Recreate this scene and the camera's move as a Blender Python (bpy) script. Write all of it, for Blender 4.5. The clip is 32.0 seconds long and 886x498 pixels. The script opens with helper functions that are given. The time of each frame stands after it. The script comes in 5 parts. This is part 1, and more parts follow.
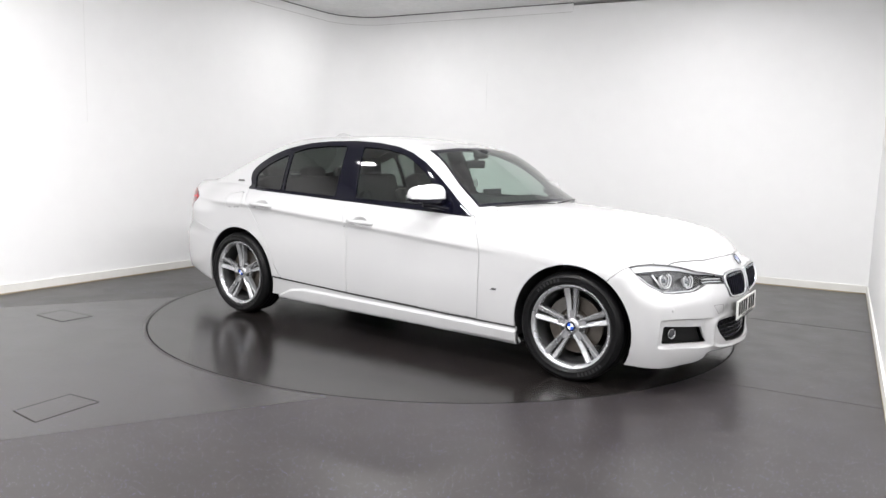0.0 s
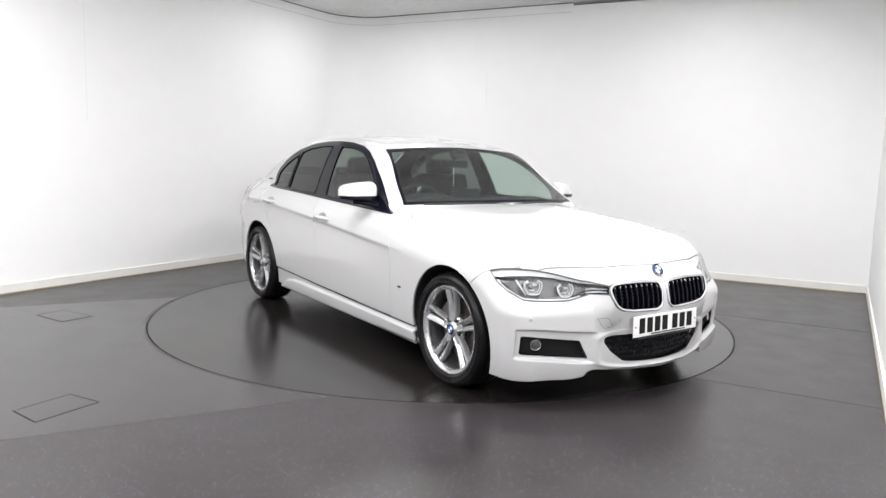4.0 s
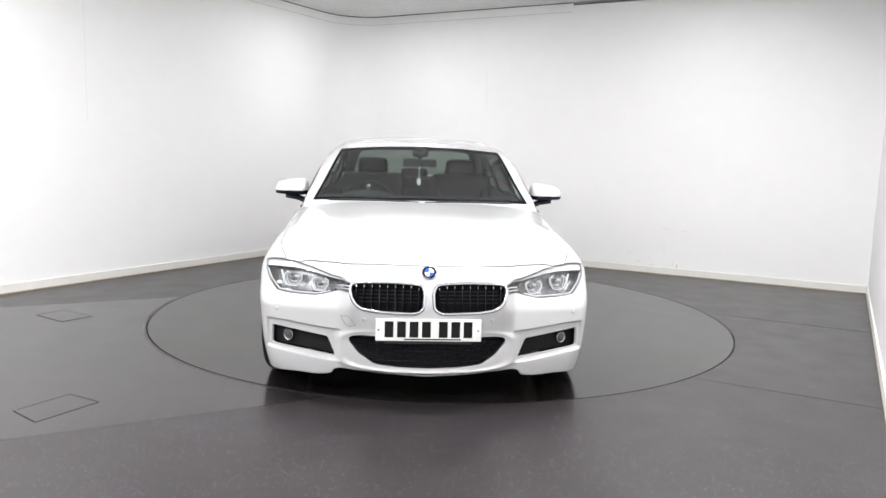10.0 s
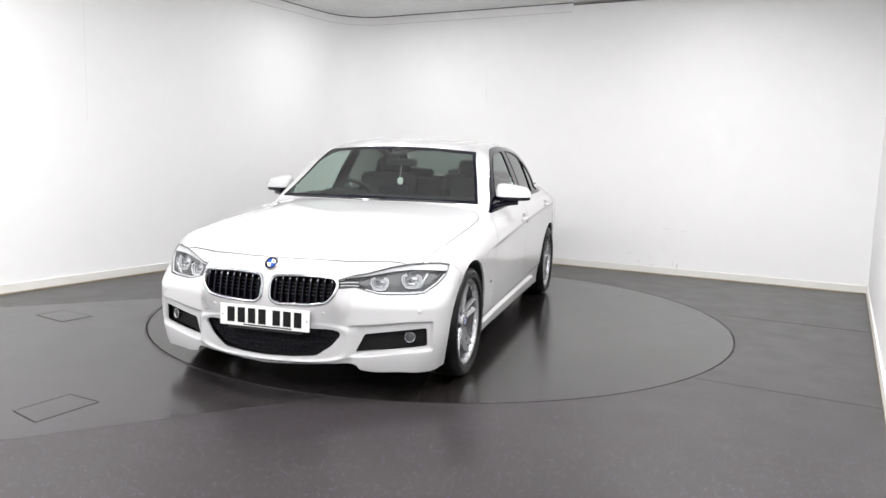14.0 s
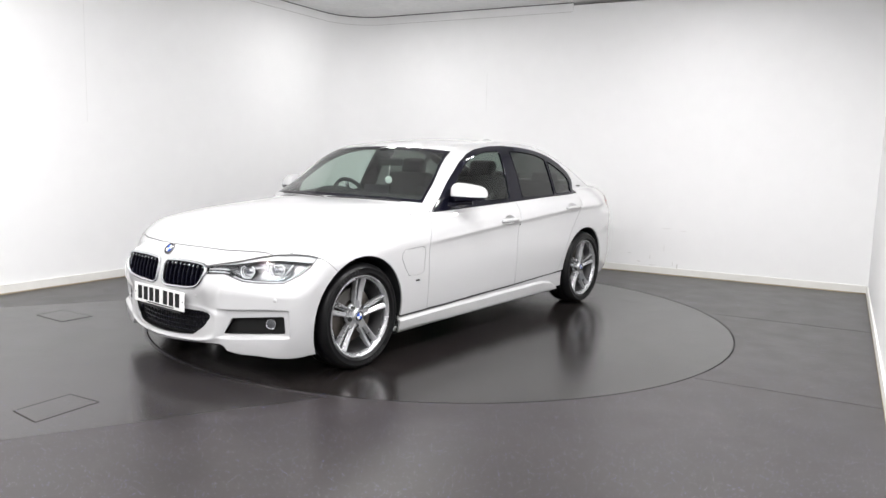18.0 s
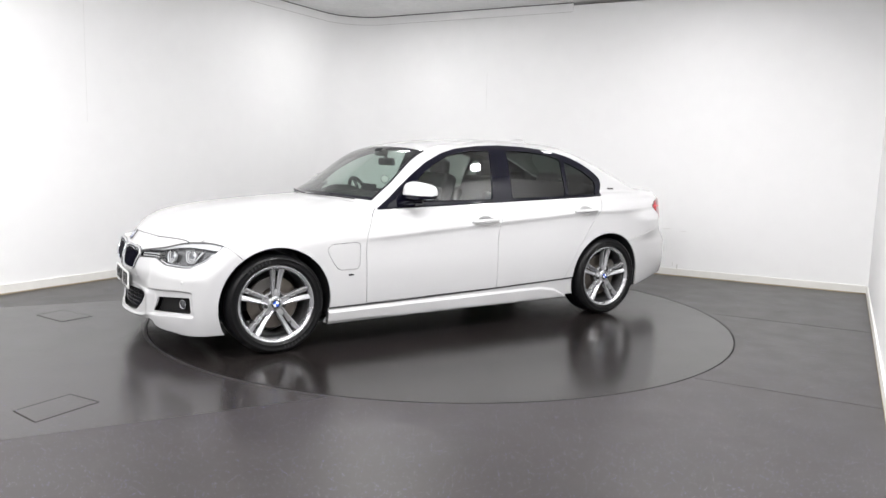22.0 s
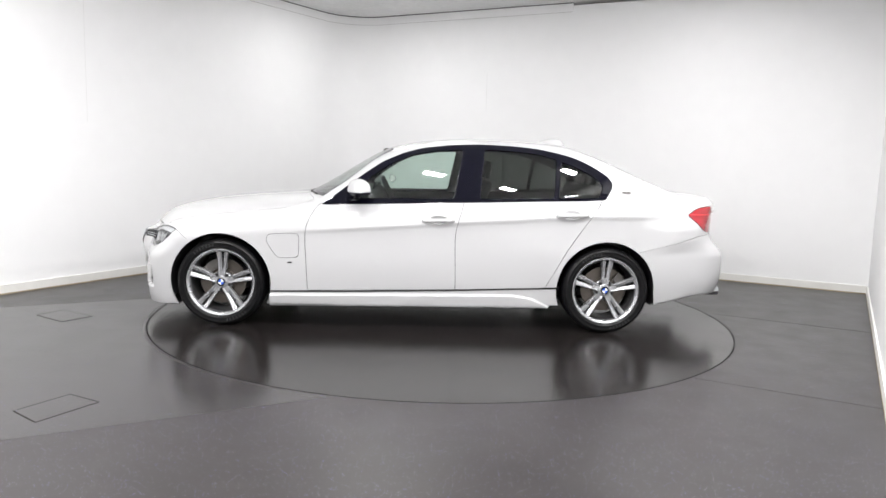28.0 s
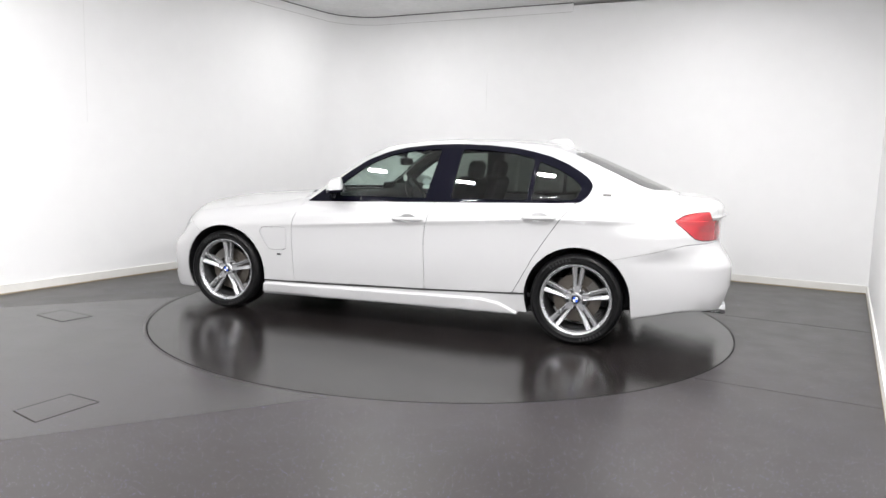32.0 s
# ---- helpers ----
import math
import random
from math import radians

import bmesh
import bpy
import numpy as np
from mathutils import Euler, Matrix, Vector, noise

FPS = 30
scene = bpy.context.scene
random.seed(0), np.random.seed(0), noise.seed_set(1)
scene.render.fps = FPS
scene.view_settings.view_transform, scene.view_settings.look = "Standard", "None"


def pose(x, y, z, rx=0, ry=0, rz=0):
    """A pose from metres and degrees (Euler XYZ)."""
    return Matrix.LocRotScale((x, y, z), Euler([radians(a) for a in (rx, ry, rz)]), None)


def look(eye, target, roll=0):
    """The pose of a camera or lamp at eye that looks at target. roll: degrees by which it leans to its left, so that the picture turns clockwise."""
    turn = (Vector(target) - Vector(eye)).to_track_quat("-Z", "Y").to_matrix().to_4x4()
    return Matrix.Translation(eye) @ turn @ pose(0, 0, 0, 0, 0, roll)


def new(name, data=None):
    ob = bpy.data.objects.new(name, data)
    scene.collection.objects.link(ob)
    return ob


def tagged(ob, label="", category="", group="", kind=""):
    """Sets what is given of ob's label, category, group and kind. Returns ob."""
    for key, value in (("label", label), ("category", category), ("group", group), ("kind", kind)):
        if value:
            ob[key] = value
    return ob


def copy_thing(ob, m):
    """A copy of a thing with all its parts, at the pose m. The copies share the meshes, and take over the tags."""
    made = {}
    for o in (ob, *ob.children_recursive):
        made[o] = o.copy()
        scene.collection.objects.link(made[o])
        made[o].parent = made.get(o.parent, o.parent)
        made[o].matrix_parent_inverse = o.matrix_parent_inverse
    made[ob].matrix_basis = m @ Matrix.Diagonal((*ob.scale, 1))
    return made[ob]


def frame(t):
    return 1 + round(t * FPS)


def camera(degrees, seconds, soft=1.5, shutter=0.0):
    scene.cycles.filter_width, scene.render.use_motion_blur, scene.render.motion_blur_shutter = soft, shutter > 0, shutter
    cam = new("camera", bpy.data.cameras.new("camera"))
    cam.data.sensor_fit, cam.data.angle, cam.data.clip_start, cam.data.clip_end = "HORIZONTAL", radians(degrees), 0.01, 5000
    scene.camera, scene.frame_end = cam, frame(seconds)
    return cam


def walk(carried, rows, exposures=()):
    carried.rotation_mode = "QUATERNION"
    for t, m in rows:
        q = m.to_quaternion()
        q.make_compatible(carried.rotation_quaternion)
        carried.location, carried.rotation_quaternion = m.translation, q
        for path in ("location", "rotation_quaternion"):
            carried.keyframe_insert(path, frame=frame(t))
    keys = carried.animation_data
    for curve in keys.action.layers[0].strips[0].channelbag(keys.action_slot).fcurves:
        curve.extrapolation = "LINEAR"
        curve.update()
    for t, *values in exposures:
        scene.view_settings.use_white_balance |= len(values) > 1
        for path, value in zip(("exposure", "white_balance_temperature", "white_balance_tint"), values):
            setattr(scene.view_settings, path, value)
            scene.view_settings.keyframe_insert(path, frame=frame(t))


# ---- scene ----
# ---- camera: fixed to the wall, it never moves ----
cam = camera(62.9, 32.0)
EYE = (0.0, -5.8803, 1.2693)
AIM = (0.0, -5.8803 + math.cos(radians(7.304)), 1.2693 - math.sin(radians(7.304)))
walk(cam, [(0.0, look(EYE, AIM, 1.549)), (32.0, look(EYE, AIM, 1.549))])

# ---- light: flat panels in the ceiling of a closed white room ----
scene.view_settings.exposure = 0.29
world = bpy.data.worlds.new("world")
scene.world = world
world.use_nodes = True
world.node_tree.nodes["Background"].inputs[0].default_value = (0.9, 0.95, 1.0, 1)
world.node_tree.nodes["Background"].inputs[1].default_value = 0.02
PANEL_POWER = 1.26
CEILING = 3.075
CORNER = Vector((-1.35, 4.259, 0))      # far corner of the room
ALONG = Vector((0.8885, -0.4588, 0))    # along the far wall, to the near-right corner
DOWN = Vector((-0.506, -0.8625, 0))     # along the long walls, towards the camera's end


def plan(a, b, z=0.0):
    """A point of the room: a metres along the far wall, b metres away from it."""
    q = CORNER + ALONG * a + DOWN * b
    return Vector((q.x, q.y, z))


# plan places and watts: a row that turns the corner, then unseen fill lamps added: weak by the far wall, strong at the
# camera's end
PANELS = [(1.1, 5.3, 9), (2.3, 5.6, 18), (3.5, 5.8, 21), (4.5, 5.2, 24), (5.7, 5.2, 22), (5.8, 4.1, 26), (5.85, 2.8, 22), (1.05, 1.35, 6), (1.6, 1.45, 5), (2.2, 1.45, 5), (4.75, 1.3, 7)]
PANELS += [(a, b, w * k) for a, k in ((1.2, 0.72), (3.2, 0.9), (5.2, 1.1)) for b, w in ((7.6, 14), (8.7, 28), (9.8, 45))]
ROOM_TURN = math.degrees(math.atan2(DOWN.y, DOWN.x))
for a, b, watts in PANELS:
    lamp = bpy.data.lights.new("ceiling_lamp", "AREA")
    lamp.shape, lamp.size, lamp.size_y, lamp.energy = "RECTANGLE", 0.12, 0.26, watts * PANEL_POWER
    lamp.color = (1.0, 0.99, 0.99)
    q = plan(a, b, CEILING - 0.03)
    new("ceiling_lamp", lamp).matrix_world = pose(q.x, q.y, q.z, 0, 0, ROOM_TURN)


# ---- materials ----
def mat(name, color, rough=0.5, metal=0.0, spec=0.5, coat=0.0, vary=0.06, grain=40.0, bump=0.0, rough_vary=0.08, sheen=0.0):
    """A surface with two scales of colour and gloss variation and fine relief."""
    m = bpy.data.materials.new(name)
    m.use_nodes = True
    nt = m.node_tree
    b = nt.nodes["Principled BSDF"]
    L = nt.links.new
    tc = nt.nodes.new("ShaderNodeTexCoord")
    n1, n2 = nt.nodes.new("ShaderNodeTexNoise"), nt.nodes.new("ShaderNodeTexNoise")
    n1.inputs["Scale"].default_value, n2.inputs["Scale"].default_value = grain, grain / 14
    n1.inputs["Detail"].default_value, n2.inputs["Detail"].default_value = 5, 4
    for n in (n1, n2):
        L(tc.outputs["Object"], n.inputs["Vector"])
    add = nt.nodes.new("ShaderNodeMath")
    add.operation = "ADD"
    L(n1.outputs["Fac"], add.inputs[0])
    L(n2.outputs["Fac"], add.inputs[1])
    ramp = nt.nodes.new("ShaderNodeMapRange")
    ramp.inputs["From Min"].default_value, ramp.inputs["From Max"].default_value = 0.6, 1.4
    ramp.inputs["To Min"].default_value, ramp.inputs["To Max"].default_value = 1 - vary, 1 + vary
    L(add.outputs[0], ramp.inputs["Value"])
    mul = nt.nodes.new("ShaderNodeVectorMath")
    mul.operation = "SCALE"
    mul.inputs[0].default_value = color
    L(ramp.outputs[0], mul.inputs["Scale"])
    L(mul.outputs[0], b.inputs["Base Color"])
    rr = nt.nodes.new("ShaderNodeMapRange")
    rr.inputs["From Min"].default_value, rr.inputs["From Max"].default_value = 0.1, 0.9
    rr.inputs["To Min"].default_value, rr.inputs["To Max"].default_value = max(rough * (1 - 2 * rough_vary), 0.0), min(rough * (1 + 2 * rough_vary), 1.0)
    L(n2.outputs["Fac"], rr.inputs["Value"])
    L(rr.outputs[0], b.inputs["Roughness"])
    b.inputs["Metallic"].default_value = metal
    b.inputs["Specular IOR Level"].default_value = spec
    b.inputs["Coat Weight"].default_value = coat
    b.inputs["Coat Roughness"].default_value = 0.04
    if bump:
        bp = nt.nodes.new("ShaderNodeBump")
        bp.inputs["Strength"].default_value, bp.inputs["Distance"].default_value = bump, 0.01
        L(n1.outputs["Fac"], bp.inputs["Height"])
        L(bp.outputs[0], b.inputs["Normal"])
    return m


def glow(name, color, strength):
    m = bpy.data.materials.new(name)
    m.use_nodes = True
    b = m.node_tree.nodes["Principled BSDF"]
    b.inputs["Base Color"].default_value = (0.8, 0.8, 0.8, 1)
    b.inputs["Emission Color"].default_value = (*color, 1)
    b.inputs["Emission Strength"].default_value = strength
    return m


def glass(name, tint, gloss=0.075, rough=0.0):
    """A thin pane: tinted see-through with a mirror sheen that grows at a slant."""
    m = bpy.data.materials.new(name)
    m.use_nodes = True
    nt = m.node_tree
    nt.nodes.remove(nt.nodes["Principled BSDF"])
    out = nt.nodes["Material Output"]
    tr, gl, mix, lw, pw, ma = (nt.nodes.new("ShaderNode" + k) for k in ("BsdfTransparent", "BsdfGlossy", "MixShader", "LayerWeight", "Math", "Math"))
    tr.inputs["Color"].default_value = (*tint, 1)
    gl.inputs["Roughness"].default_value = rough
    lw.inputs["Blend"].default_value = 0.5
    pw.operation, ma.operation = "POWER", "MULTIPLY_ADD"
    pw.inputs[1].default_value = 5
    ma.inputs[1].default_value, ma.inputs[2].default_value = 1 - gloss, gloss
    nt.links.new(lw.outputs["Facing"], pw.inputs[0])
    nt.links.new(pw.outputs[0], ma.inputs[0])
    nt.links.new(ma.outputs[0], mix.inputs[0])
    nt.links.new(tr.outputs[0], mix.inputs[1])
    nt.links.new(gl.outputs[0], mix.inputs[2])
    nt.links.new(mix.outputs[0], out.inputs["Surface"])
    return m


def floor_vinyl(name, base, speck, rough, dust=0.2, spec=0.56):
    """Dark safety vinyl: cloudy wear, scuffs, fine pale and bluish flecks."""
    m = mat(name, base, rough=rough, spec=spec, vary=0.22, grain=60.0, rough_vary=0.1)
    nt = m.node_tree
    b = nt.nodes["Principled BSDF"]
    L = nt.links.new
    tc = nt.nodes.new("ShaderNodeTexCoord")
    vo = nt.nodes.new("ShaderNodeTexVoronoi")
    vo.voronoi_dimensions = "2D"
    vo.inputs["Scale"].default_value = 112
    L(tc.outputs["Object"], vo.inputs["Vector"])
    dot = nt.nodes.new("ShaderNodeMath")
    dot.operation, dot.inputs[1].default_value = "LESS_THAN", 0.15
    L(vo.outputs["Distance"], dot.inputs[0])
    sep = nt.nodes.new("ShaderNodeSeparateColor")
    L(vo.outputs["Color"], sep.inputs[0])
    pick = nt.nodes.new("ShaderNodeMath")
    pick.operation, pick.inputs[1].default_value = "GREATER_THAN", 1 - speck
    L(sep.outputs[0], pick.inputs[0])
    both = nt.nodes.new("ShaderNodeMath")
    both.operation = "MULTIPLY"
    L(dot.outputs[0], both.inputs[0])
    L(pick.outputs[0], both.inputs[1])
    tint = nt.nodes.new("ShaderNodeMix")
    tint.data_type = "RGBA"
    tint.inputs["A"].default_value, tint.inputs["B"].default_value = (0.8, 0.78, 0.82, 1), (0.3, 0.32, 0.95, 1)
    L(sep.outputs[1], tint.inputs["Factor"])
    mix = nt.nodes.new("ShaderNodeMix")
    mix.data_type = "RGBA"
    dim = nt.nodes.new("ShaderNodeMath")
    dim.operation, dim.inputs[1].default_value, dim.inputs[2].default_value = "MULTIPLY_ADD", 0.7, 0.3
    L(sep.outputs[2], dim.inputs[0])
    strength = nt.nodes.new("ShaderNodeMath")
    strength.operation = "MULTIPLY"
    L(dim.outputs[0], strength.inputs[0])
    L(both.outputs[0], strength.inputs[1])
    L(strength.outputs[0], mix.inputs["Factor"])
    old = b.inputs["Base Color"].links[0].from_socket
    L(old, mix.inputs["A"])
    L(tint.outputs["Result"], mix.inputs["B"])
    # dry dust and scuffs: pale smears with ragged edges
    sm = nt.nodes.new("ShaderNodeTexNoise")
    sm.inputs["Scale"].default_value, sm.inputs["Detail"].default_value, sm.inputs["Roughness"].default_value, sm.inputs["Distortion"].default_value = 2.6, 9, 0.72, 1.2
    L(tc.outputs["Object"], sm.inputs["Vector"])
    sr = nt.nodes.new("ShaderNodeMapRange")
    sr.inputs["From Min"].default_value, sr.inputs["From Max"].default_value, sr.inputs["To Max"].default_value = 0.58, 0.74, dust
    L(sm.outputs["Fac"], sr.inputs["Value"])
    dm = nt.nodes.new("ShaderNodeMix")
    dm.data_type = "RGBA"
    L(sr.outputs[0], dm.inputs["Factor"])
    L(mix.outputs["Result"], dm.inputs["A"])
    dm.inputs["B"].default_value = (0.16, 0.155, 0.15, 1)
    L(dm.outputs["Result"], b.inputs["Base Color"])
    bp = nt.nodes.new("ShaderNodeBump")
    bp.inputs["Strength"].default_value, bp.inputs["Distance"].default_value = 0.03, 0.002
    no = nt.nodes.new("ShaderNodeTexNoise")
    no.inputs["Scale"].default_value, no.inputs["Detail"].default_value = 260, 3
    L(tc.outputs["Object"], no.inputs["Vector"])
    L(no.outputs["Fac"], bp.inputs["Height"])
    L(bp.outputs[0], b.inputs["Normal"])
    return m


WALL = mat("wall_paint", (0.9, 0.9, 0.9), rough=0.55, spec=0.3, vary=0.015, grain=6, bump=0.03)
END_WALL = mat("end_wall_dimmer", (0.27, 0.27, 0.275), rough=0.6, spec=0.3, vary=0.04, grain=6, bump=0.03)
SKIRT = mat("skirting_paint", (0.8, 0.79, 0.755), rough=0.45, vary=0.05, grain=12)
CEIL = mat("ceiling_board", (0.8, 0.8, 0.8), rough=0.9, spec=0.2, vary=0.08, grain=18, bump=0.1)
DARK_VOID = mat("dark_void", (0.03, 0.03, 0.03), rough=0.9)
VINYL = floor_vinyl("floor_vinyl", (0.0255, 0.0218, 0.0218), 0.12, 0.34, 0.12)
VINYL_DISC = floor_vinyl("turntable_vinyl", (0.0125, 0.0106, 0.0102), 0.015, 0.2, 0.12, 0.75)
VINYL_MAT = floor_vinyl("floor_mat_vinyl", (0.0248, 0.0222, 0.0224), 0.06, 0.22, 0.06, 0.72)
HATCH_EDGE = mat("worn_edge", (0.03, 0.027, 0.0265), rough=0.6, vary=0.3, grain=30)
SEALANT = mat("yellowed_sealant", (0.36, 0.3, 0.2), rough=0.6, vary=0.3, grain=30)
STRIP_SHADE = mat("strip_shade", (0.5, 0.49, 0.48), rough=0.7, vary=0.1)
GAP = mat("gap_black", (0.012, 0.012, 0.012), rough=0.8, spec=0.2)
PAINT = mat("white_car_paint", (0.515, 0.515, 0.521), rough=0.32, coat=1.0, vary=0.008, grain=60, rough_vary=0.01)
GLOSS_BLACK = mat("gloss_black_trim", (0.004, 0.004, 0.009), rough=0.05, spec=0.22, vary=0.05)
PLASTIC = mat("black_plastic", (0.018, 0.018, 0.019), rough=0.5, vary=0.1, grain=90, bump=0.05)
# the shade inside body seams, put into a dark colour
SEAM_SHADE = mat("seam_shade", (0.06, 0.06, 0.06), rough=0.8, spec=0.2)
CABIN = mat("cabin_trim", (0.024, 0.024, 0.026), rough=0.65, spec=0.25, vary=0.12, grain=50, bump=0.08)
SEAT = mat("seat_leather", (0.014, 0.014, 0.0155), rough=0.6, spec=0.2, vary=0.12, grain=60, bump=0.12)
TYRE = mat("tyre_rubber", (0.006, 0.006, 0.0065), rough=0.33, spec=0.16, vary=0.12, grain=70, bump=0.06)
ALLOY = mat("silver_alloy", (0.46, 0.465, 0.48), rough=0.27, metal=0.72, vary=0.04, grain=80)
# darker copy of the alloy: shade inside the wheel is in the colour
BARREL = mat("wheel_barrel", (0.2, 0.2, 0.205), rough=0.35, metal=0.75, vary=0.1)
TYRE_MARK = mat("tyre_lettering", (0.02, 0.02, 0.021), rough=0.5, spec=0.3)
STEEL = mat("brake_steel", (0.13, 0.115, 0.1), rough=0.4, metal=0.8, vary=0.2, grain=40)
CALIPER = mat("brake_caliper", (0.09, 0.085, 0.08), rough=0.5, metal=0.5, vary=0.1)
CHROME = mat("chrome", (0.6, 0.61, 0.63), rough=0.1, metal=1.0, vary=0.02)
SATIN = mat("satin_metal", (0.5, 0.51, 0.53), rough=0.25, metal=0.9, vary=0.03)
SCREEN_GLASS = glass("windscreen_glass", (0.72, 0.82, 0.77), 0.15)
SIDE_GLASS = glass("side_glass", (0.74, 0.84, 0.79), 0.095)
PRIVACY_GLASS = glass("privacy_glass", (0.19, 0.21, 0.195), 0.065)
REAR_GLASS = glass("rear_glass", (0.24, 0.28, 0.26))
LENS = glass("lamp_lens", (0.95, 0.96, 0.97), 0.05)
RED_LENS = mat("red_lamp_lens", (0.36, 0.008, 0.016), rough=0.12, spec=0.4, coat=0.8, vary=0.08, grain=30)
PLATE = mat("plate_white", (0.82, 0.82, 0.80), rough=0.35, vary=0.02)
PLATE_INK = mat("plate_ink", (0.01, 0.01, 0.01), rough=0.6, spec=0.15)
BLUE = mat("emblem_blue", (0.02, 0.09, 0.5), rough=0.2, coat=0.8)
WHITE = mat("emblem_white", (0.8, 0.8, 0.82), rough=0.2, coat=0.8)
LIGHT_GUIDE = mat("light_guide", (0.7, 0.71, 0.72), rough=0.25, coat=0.3)
LAMP_BLACK = mat("lamp_housing", (0.2, 0.2, 0.205), rough=0.24, metal=0.75, vary=0.15, grain=60)
LAMP_SILVER = mat("lamp_silver", (0.6, 0.6, 0.61), rough=0.35, metal=0.1, vary=0.06, grain=60)
SATIN_DARK = mat("reflector_grey", (0.26, 0.26, 0.265), rough=0.3, metal=0.3, vary=0.08, grain=60)
LENS_SOLID = mat("projector_lens", (0.2, 0.21, 0.23), rough=0.05, coat=1.0, metal=0.4)
FOG_GLASS = mat("fog_lamp_glass", (0.06, 0.063, 0.068), rough=0.06, spec=0.6, vary=0.2, grain=90)
RED_GLOW = mat("red_light_guide", (0.8, 0.05, 0.06), rough=0.2, spec=0.35)
SMOKED_RED = mat("smoked_red_lens", (0.32, 0.012, 0.022), rough=0.15, spec=0.4, coat=0.5, vary=0.15, grain=25)
DARK_RED = mat("dark_red_lens", (0.09, 0.004, 0.006), rough=0.15, coat=1.0)
PANEL_GLOW = glow("lit_diffuser", (1.0, 0.985, 0.965), 6.0)


# ---- mesh helpers ----
def sheet(name, verts, faces, materials, parent=None, label="", smooth=True, thick=0.0):
    """One mesh object from vertices and faces; thick: metres added inwards."""
    me = bpy.data.meshes.new(name)
    me.from_pydata([tuple(map(float, q)) for q in verts], [], [tuple(map(int, q)) for q in faces])
    for m in materials if isinstance(materials, (list, tuple)) else [materials]:
        me.materials.append(m)
    if smooth:
        me.polygons.foreach_set("use_smooth", [True] * len(me.polygons))
    ob = new(name, me)
    if thick:
        bm = bmesh.new()
        bm.from_mesh(me)
        for e in bm.edges:
            e.smooth = not e.is_boundary
        bm.to_mesh(me)
        bm.free()
        so = ob.modifiers.new("thickness", "SOLIDIFY")
        so.thickness, so.offset = thick, -1
        so.material_offset = 1 if len(me.materials) > 1 else 0
    ob.parent = parent
    if label:
        tagged(ob, label)
    return ob


def part(name, bm, material, parent=None, label="", smooth=False, bevel=0.0, segments=2):
    """Link a bmesh as one mesh object."""
    me = bpy.data.meshes.new(name)
    bmesh.ops.recalc_face_normals(bm, faces=bm.faces)
    bm.to_mesh(me)
    bm.free()
    me.materials.append(material)
    if smooth:
        me.polygons.foreach_set("use_smooth", [True] * len(me.polygons))
    ob = new(name, me)
    ob.parent = parent
    if bevel:
        bv = ob.modifiers.new("bevel", "BEVEL")
        bv.width, bv.segments, bv.limit_method = bevel, segments, "ANGLE"
        bv.angle_limit = radians(35)
        me.polygons.foreach_set("use_smooth", [True] * len(me.polygons))
        bv.harden_normals = True
    if label:
        tagged(ob, label)
    return ob


def box(size, m=Matrix(), bm=None):
    bm = bm or bmesh.new()
    bmesh.ops.create_cube(bm, size=1, matrix=m @ Matrix.Diagonal((*size, 1)))
    return bm


def prism(points, depth, m=Matrix(), bm=None):
    """A flat outline in its own xy plane, extruded along z from 0 to depth."""
    bm = bm or bmesh.new()
    lo = [bm.verts.new(m @ Vector((x, y, 0))) for x, y in points]
    hi = [bm.verts.new(m @ Vector((x, y, depth))) for x, y in points]
    n = len(points)
    bm.faces.new(lo[::-1])
    bm.faces.new(hi)
    for i in range(n):
        bm.faces.new((lo[i], lo[(i + 1) % n], hi[(i + 1) % n], hi[i]))
    return bm


def lathe(profile, n=64, bm=None, m=Matrix(), closed=False):
    """Turn (radius, height) points about the local y axis."""
    bm = bm or bmesh.new()
    rings = []
    for r, h in profile:
        rings.append([bm.verts.new(m @ Vector((r * math.cos(2 * math.pi * i / n), h, r * math.sin(2 * math.pi * i / n)))) for i in range(n)])
    pairs = list(zip(rings, rings[1:])) + ([(rings[-1], rings[0])] if closed else [])
    for a, b in pairs:
        for i in range(n):
            bm.faces.new((a[i], a[(i + 1) % n], b[(i + 1) % n], b[i]))
    return bm


def disc_cap(bm, radius, height, n=32, m=Matrix()):
    bm.faces.new([bm.verts.new(m @ Vector((radius * math.cos(2 * math.pi * i / n), height, radius * math.sin(2 * math.pi * i / n)))) for i in range(n)])
    return bm


def tube(points, radius, n=8, bm=None, closed=False):
    """A round rod along a line of points."""
    bm = bm or bmesh.new()
    pts = [Vector(q) for q in points]
    rings = []
    for i, q in enumerate(pts):
        a = pts[i - 1] if (i or closed) else q
        b = pts[(i + 1) % len(pts)] if (i < len(pts) - 1 or closed) else q
        d = (b - a).normalized()
        u = d.orthogonal().normalized() if not rings else (rings[-1][1] - d * rings[-1][1].dot(d)).normalized()
        w = d.cross(u)
        rings.append(([bm.verts.new(q + (u * math.cos(2 * math.pi * k / n) + w * math.sin(2 * math.pi * k / n)) * radius) for k in range(n)], u))
    seq = list(zip(rings, rings[1:])) + ([(rings[-1], rings[0])] if closed else [])
    for (a, _), (b, _) in seq:
        for k in range(n):
            bm.faces.new((a[k], a[(k + 1) % n], b[(k + 1) % n], b[k]))
    if not closed:
        bm.faces.new(rings[0][0][::-1])
        bm.faces.new(rings[-1][0])
    return bm


# ---- the room ----
WALL_TOP = 3.045
END_B = 10.6


